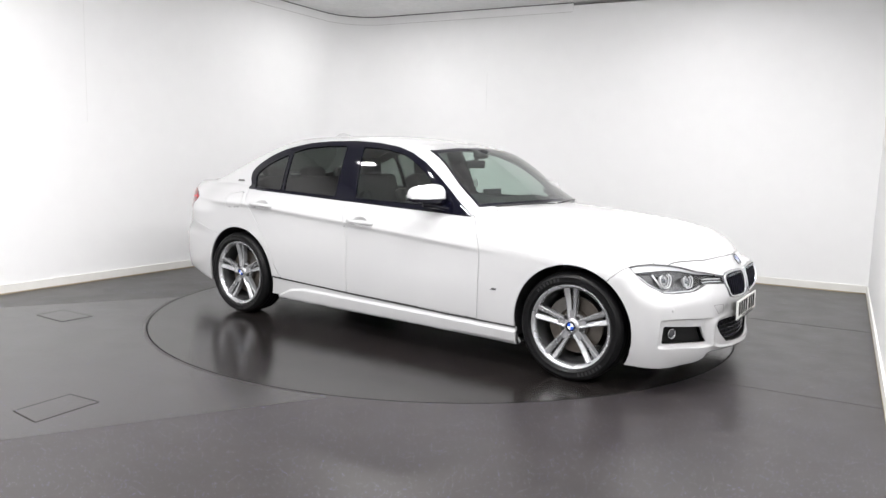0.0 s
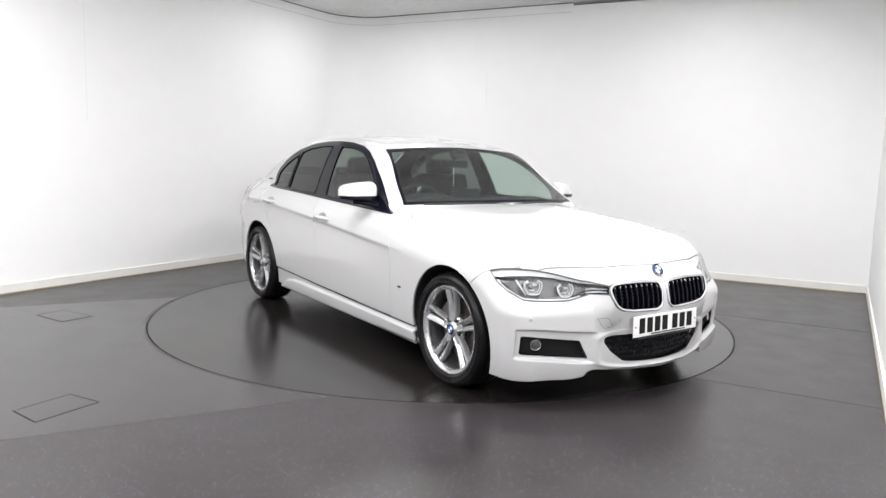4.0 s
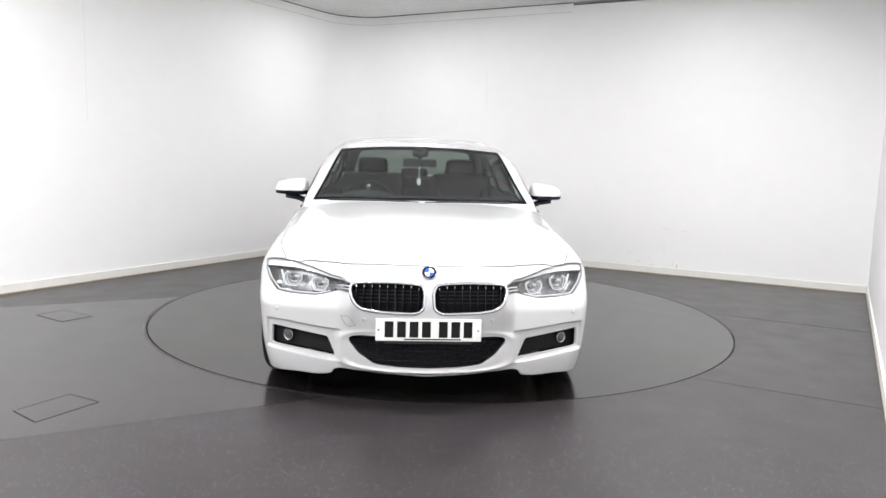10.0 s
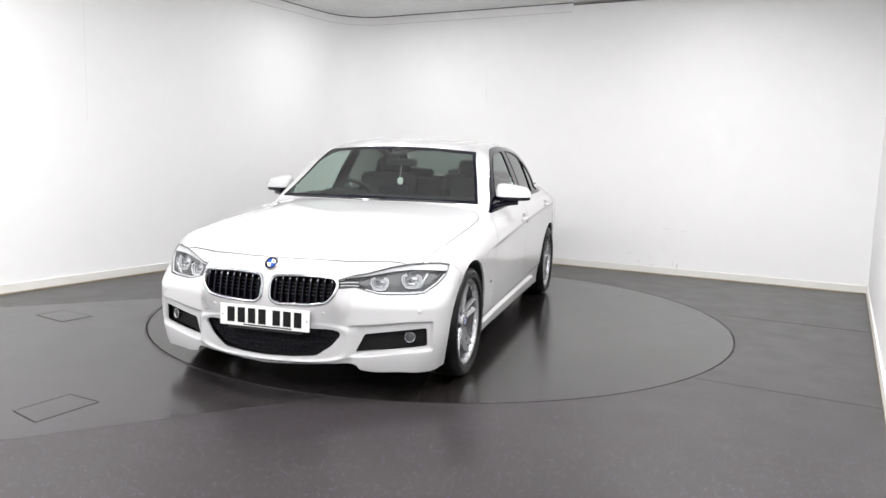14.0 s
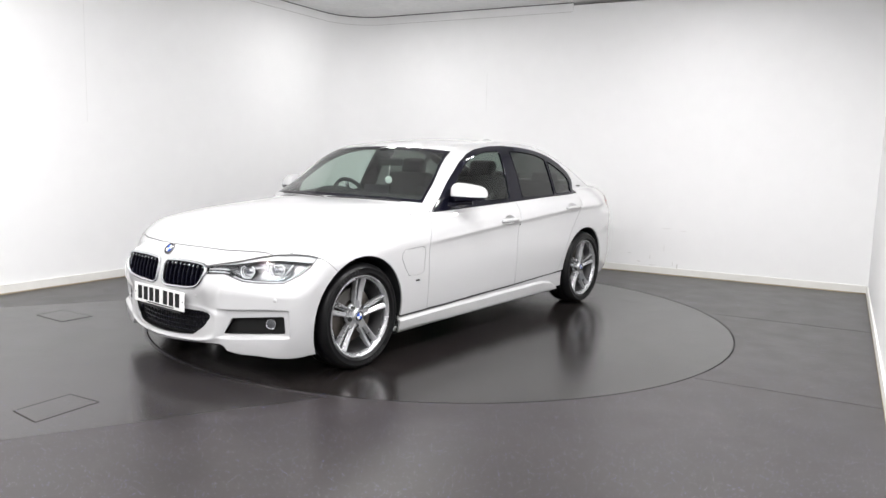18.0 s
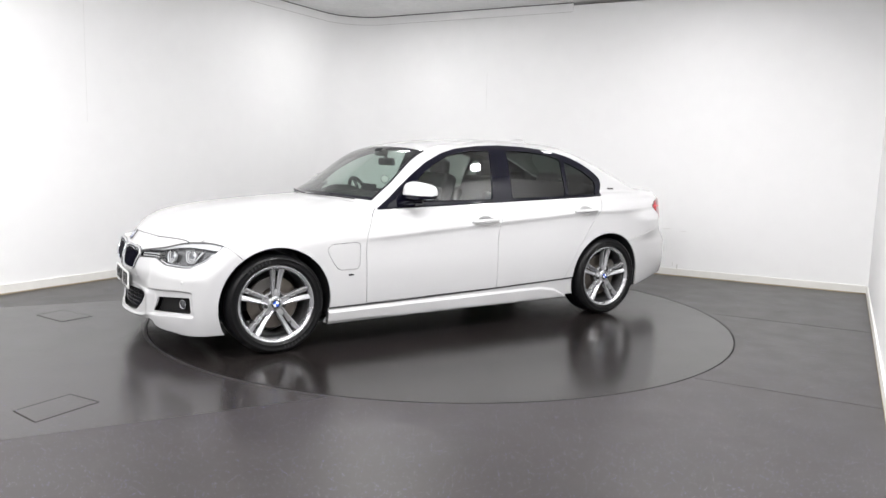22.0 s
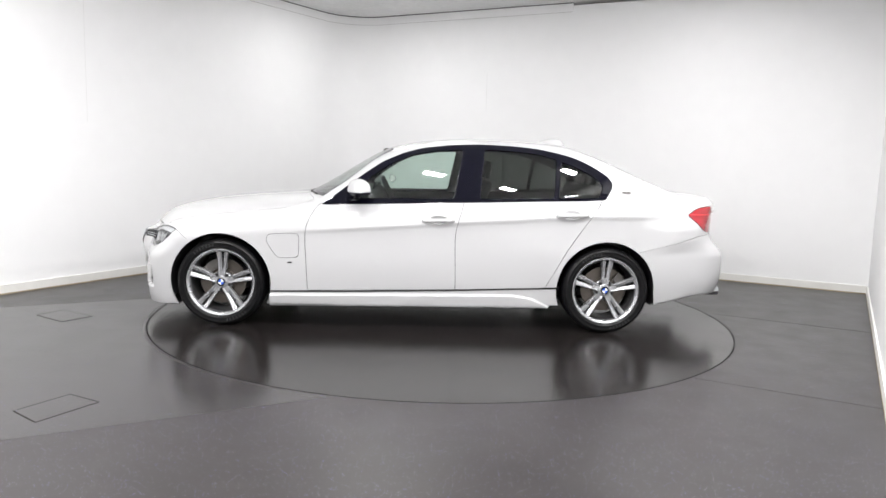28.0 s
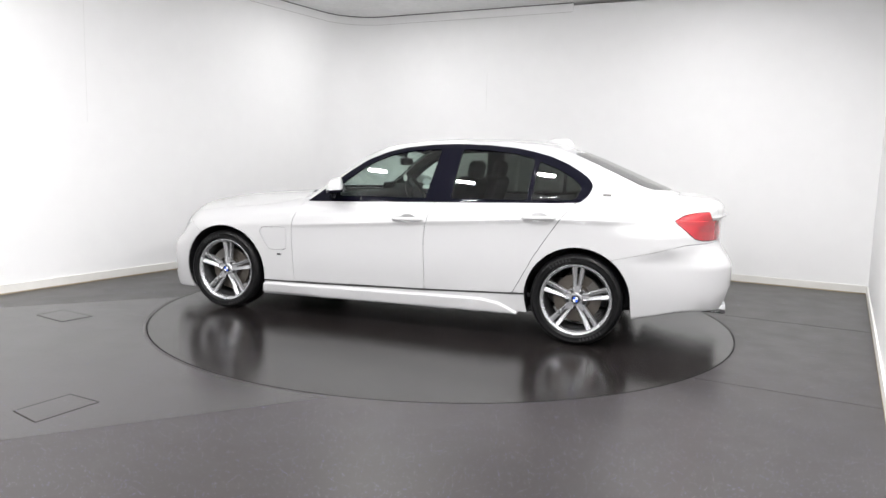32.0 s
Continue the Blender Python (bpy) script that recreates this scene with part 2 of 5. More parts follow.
def upright(name, path, z0, z1, depth, material, kind="structure", smooth=False):
    """A wall along a line on the plan, its thickness on the side away from the room."""
    bm = bmesh.new()
    pts = [Vector((q.x, q.y, 0)) for q in path]
    nrm = []
    for i in range(len(pts)):
        d = (pts[min(i + 1, len(pts) - 1)] - pts[max(i - 1, 0)]).normalized()
        nrm.append(Vector((-d.y, d.x, 0)))
    rows = []
    for off, z in ((0, z0), (0, z1), (depth, z1), (depth, z0)):
        rows.append([bm.verts.new(q + w * off + Vector((0, 0, z))) for q, w in zip(pts, nrm)])
    n = len(pts)
    for k in range(4):
        a, b = rows[k], rows[(k + 1) % 4]
        for i in range(n - 1):
            bm.faces.new((a[i], a[i + 1], b[i + 1], b[i]))
    bm.faces.new([r[0] for r in rows])
    bm.faces.new([r[-1] for r in rows][::-1])
    ob = part(name, bm, material)
    if smooth:
        ob.data.polygons.foreach_set("use_smooth", [abs(p.normal.z) < 0.5 for p in ob.data.polygons])
        bm2 = bmesh.new()
        bm2.from_mesh(ob.data)
        for e in bm2.edges:
            if len(e.link_faces) == 2 and e.calc_face_angle() > radians(40):
                e.smooth = False
        bm2.to_mesh(ob.data)
        bm2.free()
    return tagged(ob, kind=kind)


def bend(r=0.55, n=14):
    """The rounded far corner, from the long wall into the far wall."""
    c = (r, r)
    return [plan(c[0] - r * math.cos(i / n * math.pi / 2), c[1] - r * math.sin(i / n * math.pi / 2)) for i in range(n + 1)]


# the room's turn is a little off square: the right wall runs along its own line
RIGHT_FAR = Vector((4.301, 1.341, 0))
RIGHT_DIR = Vector((-0.481, -0.8767, 0))
NEAR_RIGHT = RIGHT_FAR + RIGHT_DIR * END_B
NEAR_LEFT = plan(0, END_B)
left_path = [NEAR_LEFT] + [plan(0, b) for b in (8.0, 5.0, 2.5, 1.2, 0.62, 0.57)] + bend() + [plan(a, 0) for a in (0.57, 0.62, 1.2, 2.4)]
tagged(upright("wall_west", left_path, -0.1, WALL_TOP, 0.12, WALL, smooth=True), "white painted wall that bends round a soft corner", "wall")
tagged(upright("wall_north", [plan(2.4, 0), plan(3.5, 0), plan(5.0, 0), RIGHT_FAR + ALONG * 0.12], -0.1, WALL_TOP, 0.12, WALL), "plain white painted wall with faint scuffs", "wall")
tagged(upright("wall_east", [RIGHT_FAR, RIGHT_FAR + RIGHT_DIR * 5, NEAR_RIGHT], -0.1, WALL_TOP, 0.12, WALL), "white painted side wall", "wall")
# the unseen end wall is added grey to dim glass reflections and front fill
tagged(upright("wall_south", [NEAR_RIGHT, (NEAR_RIGHT + NEAR_LEFT) / 2, NEAR_LEFT], -0.1, WALL_TOP, 0.12, END_WALL), "unseen end wall, grey to dim reflections and front fill", "wall")


def inset(path, d):
    out = []
    for i, q in enumerate(path):
        t = (path[min(i + 1, len(path) - 1)] - path[max(i - 1, 0)]).normalized()
        out.append(q + Vector((t.y, -t.x, 0)) * d)
    return out


tagged(upright("baseboard", inset(left_path, 0.014)[:-1] + inset([plan(2.4, 0), plan(5.0, 0), RIGHT_FAR], 0.014), 0.0, 0.082, 0.014, SKIRT), "cream painted skirting board along the wall", "baseboard")
tagged(upright("baseboard", inset([RIGHT_FAR, RIGHT_FAR + RIGHT_DIR * 5, NEAR_RIGHT], 0.014), 0.0, 0.082, 0.014, SKIRT), "cream painted skirting board along the side wall", "baseboard")
tagged(upright("trim", inset(left_path + [plan(3.14, 0)], 0.016), 2.972, CEILING, 0.016, WALL, smooth=True), "white strip along the top of the wall", "trim")

skirting_line = inset(left_path, 0.0152)[:-1] + inset([plan(2.4, 0), plan(5.0, 0), RIGHT_FAR], 0.0152)
tagged(upright("trim", skirting_line, 0.0, 0.011, 0.001, SEALANT), "yellowed sealant bead where the skirting meets the floor", "trim")
tagged(upright("trim", inset([RIGHT_FAR, RIGHT_FAR + RIGHT_DIR * 5, NEAR_RIGHT], 0.0152), 0.0, 0.011, 0.001, SEALANT), "yellowed sealant bead along the side wall", "trim")
rail = left_path + [plan(3.14, 0)]
# shadow lines above and below the wall strip, laid on as dark strips
tagged(upright("trim", inset(rail, 0.0176), CEILING - 0.009, CEILING - 0.001, 0.0014, GAP), "thin black strip for the shadow line between wall strip and ceiling", "trim")
tagged(upright("trim", inset(rail, 0.0172), 2.9665, 2.9705, 0.001, STRIP_SHADE), "thin grey strip painted as the shadow line under the wall strip", "trim")

bm = bmesh.new()
hull = [plan(-1.5, -1.5), plan(9, -1.5), plan(9, END_B + 1.5), plan(-1.5, END_B + 1.5)]
prism([(q.x, q.y) for q in hull], 0.08, Matrix.Translation((0, 0, CEILING)), bm)
tagged(part("ceiling", bm, CEIL), "grey plastered ceiling above the white walls", "ceiling", kind="structure")
upright("wall_outer", [plan(9, -1.4), plan(-1.4, -1.4), plan(-1.4, END_B + 1.4), plan(9, END_B + 1.4), plan(9, -1.35)][::-1], -0.1, CEILING, 0.1, DARK_VOID)

# ceiling lights, the added fill ones too: a frame and a lit diffuser each
light = None
for a, b, watts in PANELS:
    q = plan(a, b, CEILING)
    m = pose(q.x, q.y, q.z, 0, 0, ROOM_TURN)
    if light:
        copy_thing(light, m)
        continue
    light = new("ceiling_light")
    bm = bmesh.new()
    for sx, sy, w, h in ((0.08, 0, 0.02, 0.32), (-0.08, 0, 0.02, 0.32), (0, 0.15, 0.14, 0.02), (0, -0.15, 0.14, 0.02)):
        box((w, h, 0.02), pose(sx, sy, -0.011), bm)
    part("frame", bm, SATIN, light)
    part("diffuser", box((0.14, 0.28, 0.008), pose(0, 0, -0.006)), PANEL_GLOW, light, "lit white diffuser")
    light.matrix_basis = m
    tagged(light, "flat lit ceiling panel, one of a row with added fill panels", "ceiling light", "ceiling lights")

# ---- floor and turntable ----
DISC_R = 2.2536
bm = bmesh.new()
n = 160
ring = [bm.verts.new((math.cos(2 * math.pi * i / n) * (DISC_R + 0.008), math.sin(2 * math.pi * i / n) * (DISC_R + 0.008), 0)) for i in range(n)]
low = [bm.verts.new((v.co.x, v.co.y, -0.06)) for v in ring]
far = [bm.verts.new((math.cos(2 * math.pi * i / n) * 13, math.sin(2 * math.pi * i / n) * 13, 0)) for i in range(n)]
for i in range(n):
    k = (i + 1) % n
    bm.faces.new((ring[i], far[i], far[k], ring[k]))
    bm.faces.new((low[i], ring[i], ring[k], low[k]))
bmesh.ops.recalc_face_normals(bm, faces=bm.faces)
me = bpy.data.meshes.new("floor")
bm.to_mesh(me)
bm.free()
me.materials.append(VINYL)
tagged(new("floor", me), "dark grey speckled vinyl floor, scuffed and slightly glossy", "floor", kind="structure")
bm = bmesh.new()
prism([(math.cos(2 * math.pi * i / n) * (DISC_R + 0.05), math.sin(2 * math.pi * i / n) * (DISC_R + 0.05)) for i in range(n)], 0.02, Matrix.Translation((0, 0, -0.08)), bm)
tagged(part("turntable_pit", bm, GAP), "black pit under the turntable", "pit", kind="structure")
turntable = new("turntable")
bm = bmesh.new()
prism([(math.cos(2 * math.pi * i / n) * DISC_R, math.sin(2 * math.pi * i / n) * DISC_R) for i in range(n)], 0.055, Matrix.Translation((0, 0, -0.055)), bm)
part("platform", bm, VINYL_DISC, turntable)
part("edge_ring", lathe([(DISC_R + 0.002, -0.05), (DISC_R + 0.002, -0.001), (DISC_R - 0.001, 0.0005), (DISC_R - 0.002, 0.0005), (DISC_R - 0.003, -0.001)], 160, m=Matrix.Rotation(radians(90), 4, "X")), GAP, turntable, "thin black edge of the turntable")
tagged(turntable, "round dark grey vinyl turntable flush with the floor", "turntable")

# drive-on lane of smoother vinyl, from the turntable to the long wall
LANE_D, LANE_N = Vector((0.889, 0.458, 0)), Vector((-0.458, 0.889, 0))
LANE_HI, LANE_LO = 1.288, -1.70
rr = DISC_R + 0.03
ang = [math.atan2(h, -math.sqrt(rr * rr - h * h)) for h in (LANE_HI, LANE_LO)]
ang[1] += 2 * math.pi
pts = [LANE_D * -6 + LANE_N * LANE_HI]
for i in range(41):
    w = ang[0] + (ang[1] - ang[0]) * i / 40
    pts.append((LANE_D * math.cos(w) + LANE_N * math.sin(w)) * rr)
pts.append(LANE_D * -6 + LANE_N * LANE_LO)
bm = bmesh.new()
prism([(q.x, q.y) for q in pts], 0.0005, Matrix(), bm)
tagged(part("floor_lane", bm, VINYL_MAT), "smooth dark grey vinyl lane leading to the turntable", "floor", kind="structure")


def hatch(corners, z):
    """A service cover in the floor: lid and four thin edges."""
    q = [Vector((x, y, 0)) for x, y in corners]
    c = sum(q, Vector()) / 4
    ob = new("floor_hatch")
    ob.location = (c.x, c.y, z)
    bm = bmesh.new()
    prism([((w - c) * 0.97).xy for w in q], 0.0015, Matrix(), bm)
    part("lid", bm, VINYL_MAT, ob)
    for i in range(4):
        a, b = q[i] - c, q[(i + 1) % 4] - c
        d = (b - a).normalized()
        n = Vector((-d.y, d.x, 0)) * 0.0019
        bm = bmesh.new()
        prism([(a - n).xy, (b - n).xy, (b + n).xy, (a + n).xy], 0.0022, Matrix(), bm)
        part("edge", bm, HATCH_EDGE, ob)
    return tagged(ob, "flush vinyl service cover in the floor with dark edges", "floor hatch", "floor hatches")


hatch([(-3.045, -0.543), (-2.947, -0.349), (-2.638, -0.532), (-2.754, -0.733)], 0.0005)
hatch([(-2.042, -2.537), (-1.9, -2.276), (-1.704, -2.381), (-1.861, -2.673)], 0.0)
# welded joints between the vinyl sheets
for (x0, y0), (x1, y1) in (((1.517, -1.704), (3.2, -2.62)), ((2.30, 0.17), (4.6, -1.05)), ((1.2, -3.35), (2.6, -4.1))):
    d = Vector((x1 - x0, y1 - y0, 0)).normalized()
    n = Vector((-d.y, d.x, 0)) * 0.0007
    bm = bmesh.new()
    prism([(x0 - n.x, y0 - n.y), (x1 - n.x, y1 - n.y), (x1 + n.x, y1 + n.y), (x0 + n.x, y0 + n.y)], 0.0012, Matrix(), bm)
    tagged(part("floor_joint", bm, HATCH_EDGE), "thin dark joint between floor sheets", "floor", kind="structure")

# joints of the wall boards and scuffs left on the paint
JOINT = mat("filled_joint", (0.78, 0.78, 0.77), rough=0.6, vary=0.03)
SCUFF = mat("wall_scuff", (0.66, 0.65, 0.63), rough=0.7, vary=0.2, grain=30)
for p0, p1, z0, z1 in ((plan(0.0004, 3.889), plan(0.0004, 3.893), 1.5, 2.97), (plan(2.068, 0.0004), plan(2.072, 0.0004), 1.85, 2.3)):
    tagged(upright("wall_joint", [p0, p1], z0, z1, -0.0012, JOINT), "faint filled joint between wall boards", "wall joint")
rnd = random.Random(4)
for a, z, w, h in ((4.06, 0.13, 0.03, 0.012), (4.185, 0.19, 0.006, 0.05), (4.335, 0.3, 0.004, 0.08), (4.352, 0.526, 0.09, 0.006), (4.49, 0.1, 0.012, 0.09), (4.537, 0.507, 0.05, 0.005), (4.222, 0.1, 0.07, 0.008), (4.44, 0.13, 0.005, 0.06), (3.95, 0.22, 0.04, 0.006)):
    bm = bmesh.new()
    n = 7
    lo = [(a + w * (i / (n - 1) - 0.5), z - h / 2 * rnd.uniform(0.4, 1)) for i in range(n)]
    hi = [(a + w * (i / (n - 1) - 0.5), z + h / 2 * rnd.uniform(0.4, 1)) for i in range(n)]
    for b in (0.0004, 0.0012):
        bm.faces.new([bm.verts.new(plan(x, b, y)) for x, y in lo + hi[::-1]])
    tagged(part("wall_scuff", bm, SCUFF), "faint grey scuff on the white wall", "scuff", kind="structure")


# turn of the table, seconds and degrees
TURNS = [(0, -33.9), (1, -39.1), (2, -44.32), (3, -49.54), (4, -54.78), (5, -60.01), (6, -65.25), (7, -70.5), (8, -75.74), (9, -80.97), (10, -86.2), (11, -91.43), (12, -96.65), (13, -101.86), (14, -107.06), (15, -112.25), (16, -117.42), (17, -122.59), (18, -127.74), (19, -132.88), (20, -138.0), (21, -143.11), (22, -148.2), (23, -153.29), (24, -158.35), (25, -163.41), (26, -168.45), (27, -173.48), (28, -178.49), (29, -183.5), (30, -188.49), (31, -193.48), (32, -198.46)]
OFF = (0.2204, -0.2190)    # where the car stands on it


# ---- car body form: x forward, y to the car's left, z up, origin on the ground midway between the axles ----
def curve(*pts):
    """A smooth function through the given (x, value) points."""
    xs = np.array([q[0] for q in pts], float)
    ys = np.array([q[1] for q in pts], float)
    d = np.diff(ys) / np.diff(xs)
    m = np.concatenate([[d[0]], (d[:-1] * np.diff(xs)[1:] + d[1:] * np.diff(xs)[:-1]) / (np.diff(xs)[1:] + np.diff(xs)[:-1]), [d[-1]]])
    m[1:-1][d[:-1] * d[1:] <= 0] = 0
    tx = np.linspace(xs[0], xs[-1], 600)
    i = np.clip(np.searchsorted(xs, tx, "right") - 1, 0, len(xs) - 2)
    h = xs[i + 1] - xs[i]
    t = (tx - xs[i]) / h
    ty = (2 * t**3 - 3 * t**2 + 1) * ys[i] + (t**3 - 2 * t**2 + t) * h * m[i] + (3 * t**2 - 2 * t**3) * ys[i + 1] + (t**3 - t**2) * h * m[i + 1]
    return lambda v: np.interp(v, tx, ty)


def smax(a, b, r):
    h = np.maximum(r - np.abs(a - b), 0) / r
    return np.maximum(a, b) + h * h * r / 4


HUB_F, HUB_R, HUB_Z = 1.405, -1.405, 0.318
half_width = curve((-2.6, 0.77), (-2.2, 0.84), (-1.8, 0.895), (-1.4, 0.918), (-1.0, 0.908), (-0.4, 0.9), (0.4, 0.9), (1.0, 0.908), (1.4, 0.915), (1.7, 0.905), (2.0, 0.87), (2.3, 0.8))
side_tuck = curve((0.0, 0.085), (0.12, 0.07), (0.2, 0.05), (0.3, 0.031), (0.45, 0.016), (0.6, 0.0125), (0.66, 0.0105), (0.695, 0.0068), (0.715, 0.0), (0.735, 0.0036), (0.8, 0.0145), (0.88, 0.034), (0.95, 0.058), (1.05, 0.12), (1.2, 0.24))
side_soft = curve((0.0, 0.085), (0.12, 0.07), (0.2, 0.05), (0.3, 0.031), (0.45, 0.017), (0.6, 0.009), (0.7, 0.0065), (0.76, 0.0095), (0.8, 0.0145), (0.88, 0.034), (0.95, 0.058), (1.05, 0.12), (1.2, 0.24))
crease_z = curve((-2.6, 0.885), (-2.0, 0.88), (-1.25, 0.868), (-0.68, 0.829), (0.14, 0.768), (0.71, 0.724), (2.4, 0.66))
deck_z = curve((-2.7, 0.97), (-2.43, 1.006), (-2.2, 1.024), (-2.0, 1.04), (-1.6, 1.04), (0.6, 0.965), (0.8, 0.964), (0.96, 0.955), (1.15, 0.94), (1.39, 0.92), (1.63, 0.89), (1.85, 0.843), (2.0, 0.788), (2.08, 0.738), (2.16, 0.66), (2.3, 0.4))
deck_drop = curve((-2.7, 0.05), (-1.6, 0.06), (0.5, 0.06), (1.0, 0.12), (1.6, 0.15), (2.3, 0.17))
nose_x = curve((0.0, -0.05), (0.12, -0.02), (0.2, 0.0), (0.35, 0.005), (0.47, 0.0), (0.55, -0.006), (0.64, -0.03), (0.7, -0.056), (0.76, -0.09), (1.0, -0.3))
tail_x = curve((0.0, 0.12), (0.25, 0.05), (0.35, 0.012), (0.45, 0.0), (0.56, 0.0), (0.62, 0.03), (0.68, 0.07), (0.75, 0.09), (0.9, 0.085), (0.97, 0.068), (1.0, 0.072), (1.1, 0.16))
under_z = curve((0.0, 0.177), (0.27, 0.187), (0.36, 0.192), (0.462, 0.19), (0.468, 0.187), (0.486, 0.163), (0.5, 0.159), (0.69, 0.15), (0.82, 0.142), (1.0, 0.13))
rear_under = curve((-2.6, 0.27), (-2.3, 0.275), (-2.17, 0.28), (-1.8, 0.217), (-1.7, 0.2), (-1.05, 0.185), (0.5, 0.168), (1.03, 0.162), (1.3, 0.15), (1.6, 0.14), (2.3, 0.13))
glass_half = curve((-2.6, 0.56), (-2.0, 0.66), (-1.45, 0.752), (-0.8, 0.8), (0.0, 0.816), (0.7, 0.8), (1.2, 0.75))
roof_z = curve((-2.4, 0.95), (-1.9, 1.18), (-1.4, 1.335), (-1.211, 1.38), (-0.974, 1.405), (-0.5, 1.417), (-0.08, 1.392), (0.21, 1.345), (0.6, 1.24), (1.0, 1.1))
screen_x = curve((0.8, 1.1), (0.965, 0.86), (1.066, 0.685), (1.2, 0.47), (1.326, 0.254), (1.45, 0.02))
screen_bow = curve((0.8, 0.36), (0.96, 0.35), (1.05, 0.34), (1.33, 0.2), (1.5, 0.15))
back_x = curve((0.9, -2.4), (1.042, -2.02), (1.176, -1.7), (1.322, -1.345), (1.45, -1.0))


def body_field(x, y, z):
    """Negative inside the closed body form."""
    y = np.abs(y)
    c = crease_z(x)
    low_z = 0.2 + (z - 0.2) * 0.52 / (c - 0.2)
    high_z = 0.72 + (z - c) * 0.23 / (0.95 - c)
    ramp = lambda t: np.clip(t, 0, 1) ** 2 * (3 - 2 * np.clip(t, 0, 1))
    waist = 0.088 * ramp((-1.55 - x) / 0.48) * ramp((z - 0.765) / 0.12)   # the shoulders draw in towards the tail
    level = np.where(z < c, low_z, np.where(z < 0.95, high_z, z))
    fade = ramp((x - 0.55) / 0.5)     # the crease dies out on the front wing
    side = y + waist - (half_width(x) - side_tuck(level) * (1 - fade) - side_soft(level) * fade)
    top = (z - (deck_z(x) - deck_drop(x) * (y / 0.9) ** 3)) * 0.95
    brow = 0.402 + 0.022 * ramp((y - 0.45) / 0.35)
    scoop = 0.026 * ramp((brow - z) / 0.012) * ramp((z - 0.232 - 0.03 * ramp((y - 0.45) / 0.35)) / 0.016) * ramp((y - 0.425) / 0.05) * ramp((0.835 - y) / 0.02)
    ring = (np.abs(y / 0.415) ** 4 + np.abs((z - 0.304) / 0.096) ** 4) ** 0.25
    lip = 0.011 * np.exp(-((ring - 1.07) / 0.07) ** 2) * ramp((0.42 - z) / 0.06)
    high = ramp((z - 0.48) / 0.14)
    sweep = (0.225 + 0.075 * high) * (y / 0.8) ** 1.65
    kidneys = (sweep - 0.06 * (y / 0.8) ** 1.65) * ramp((0.455 - y) / 0.08) * ramp((z - 0.37) / 0.16) * ramp((0.7 - z) / 0.06)
    nose = (x - (2.166 + lip + nose_x(z) - sweep + kidneys - scoop)) * 0.85
    up = ramp((z - 0.58) / 0.14)
    tail = ((-2.42 + tail_x(z) + (0.32 - 0.08 * up) * (y / 0.8) ** (6 - 2 * up)) - x) * 0.85
    under = np.where(x > 1.65, under_z(y), rear_under(x)) - z
    low = smax(smax(side, top, 0.12), smax(nose, tail, 0.02), 0.09)
    low = smax(low, under, 0.01)
    gside = (y - (glass_half(x) - 0.34 * (z - 0.95) - 0.3 * np.maximum(z - 0.95, 0) ** 2)) * 0.91
    roof = z - (roof_z(x) - 0.1 * y * y)
    screen = (x - (screen_x(z) - screen_bow(z) * y * y)) * 0.52
    back = ((back_x(z) + 0.25 * y * y) - x) * 0.42
    cab = smax(smax(gside, roof, 0.09), smax(screen, back, 0.02), 0.05)
    cab = smax(cab, 0.9 - z, 0.01)
    return -smax(-low, -cab, 0.014)


def field_normal(v, e=0.003):
    x, y, z = v[:, 0], v[:, 1], v[:, 2]
    g = np.stack([body_field(x + e, y, z) - body_field(x - e, y, z), body_field(x, y + e, z) - body_field(x, y - e, z), body_field(x, y, z + e) - body_field(x, y, z - e)], 1) / (2 * e)
    return g


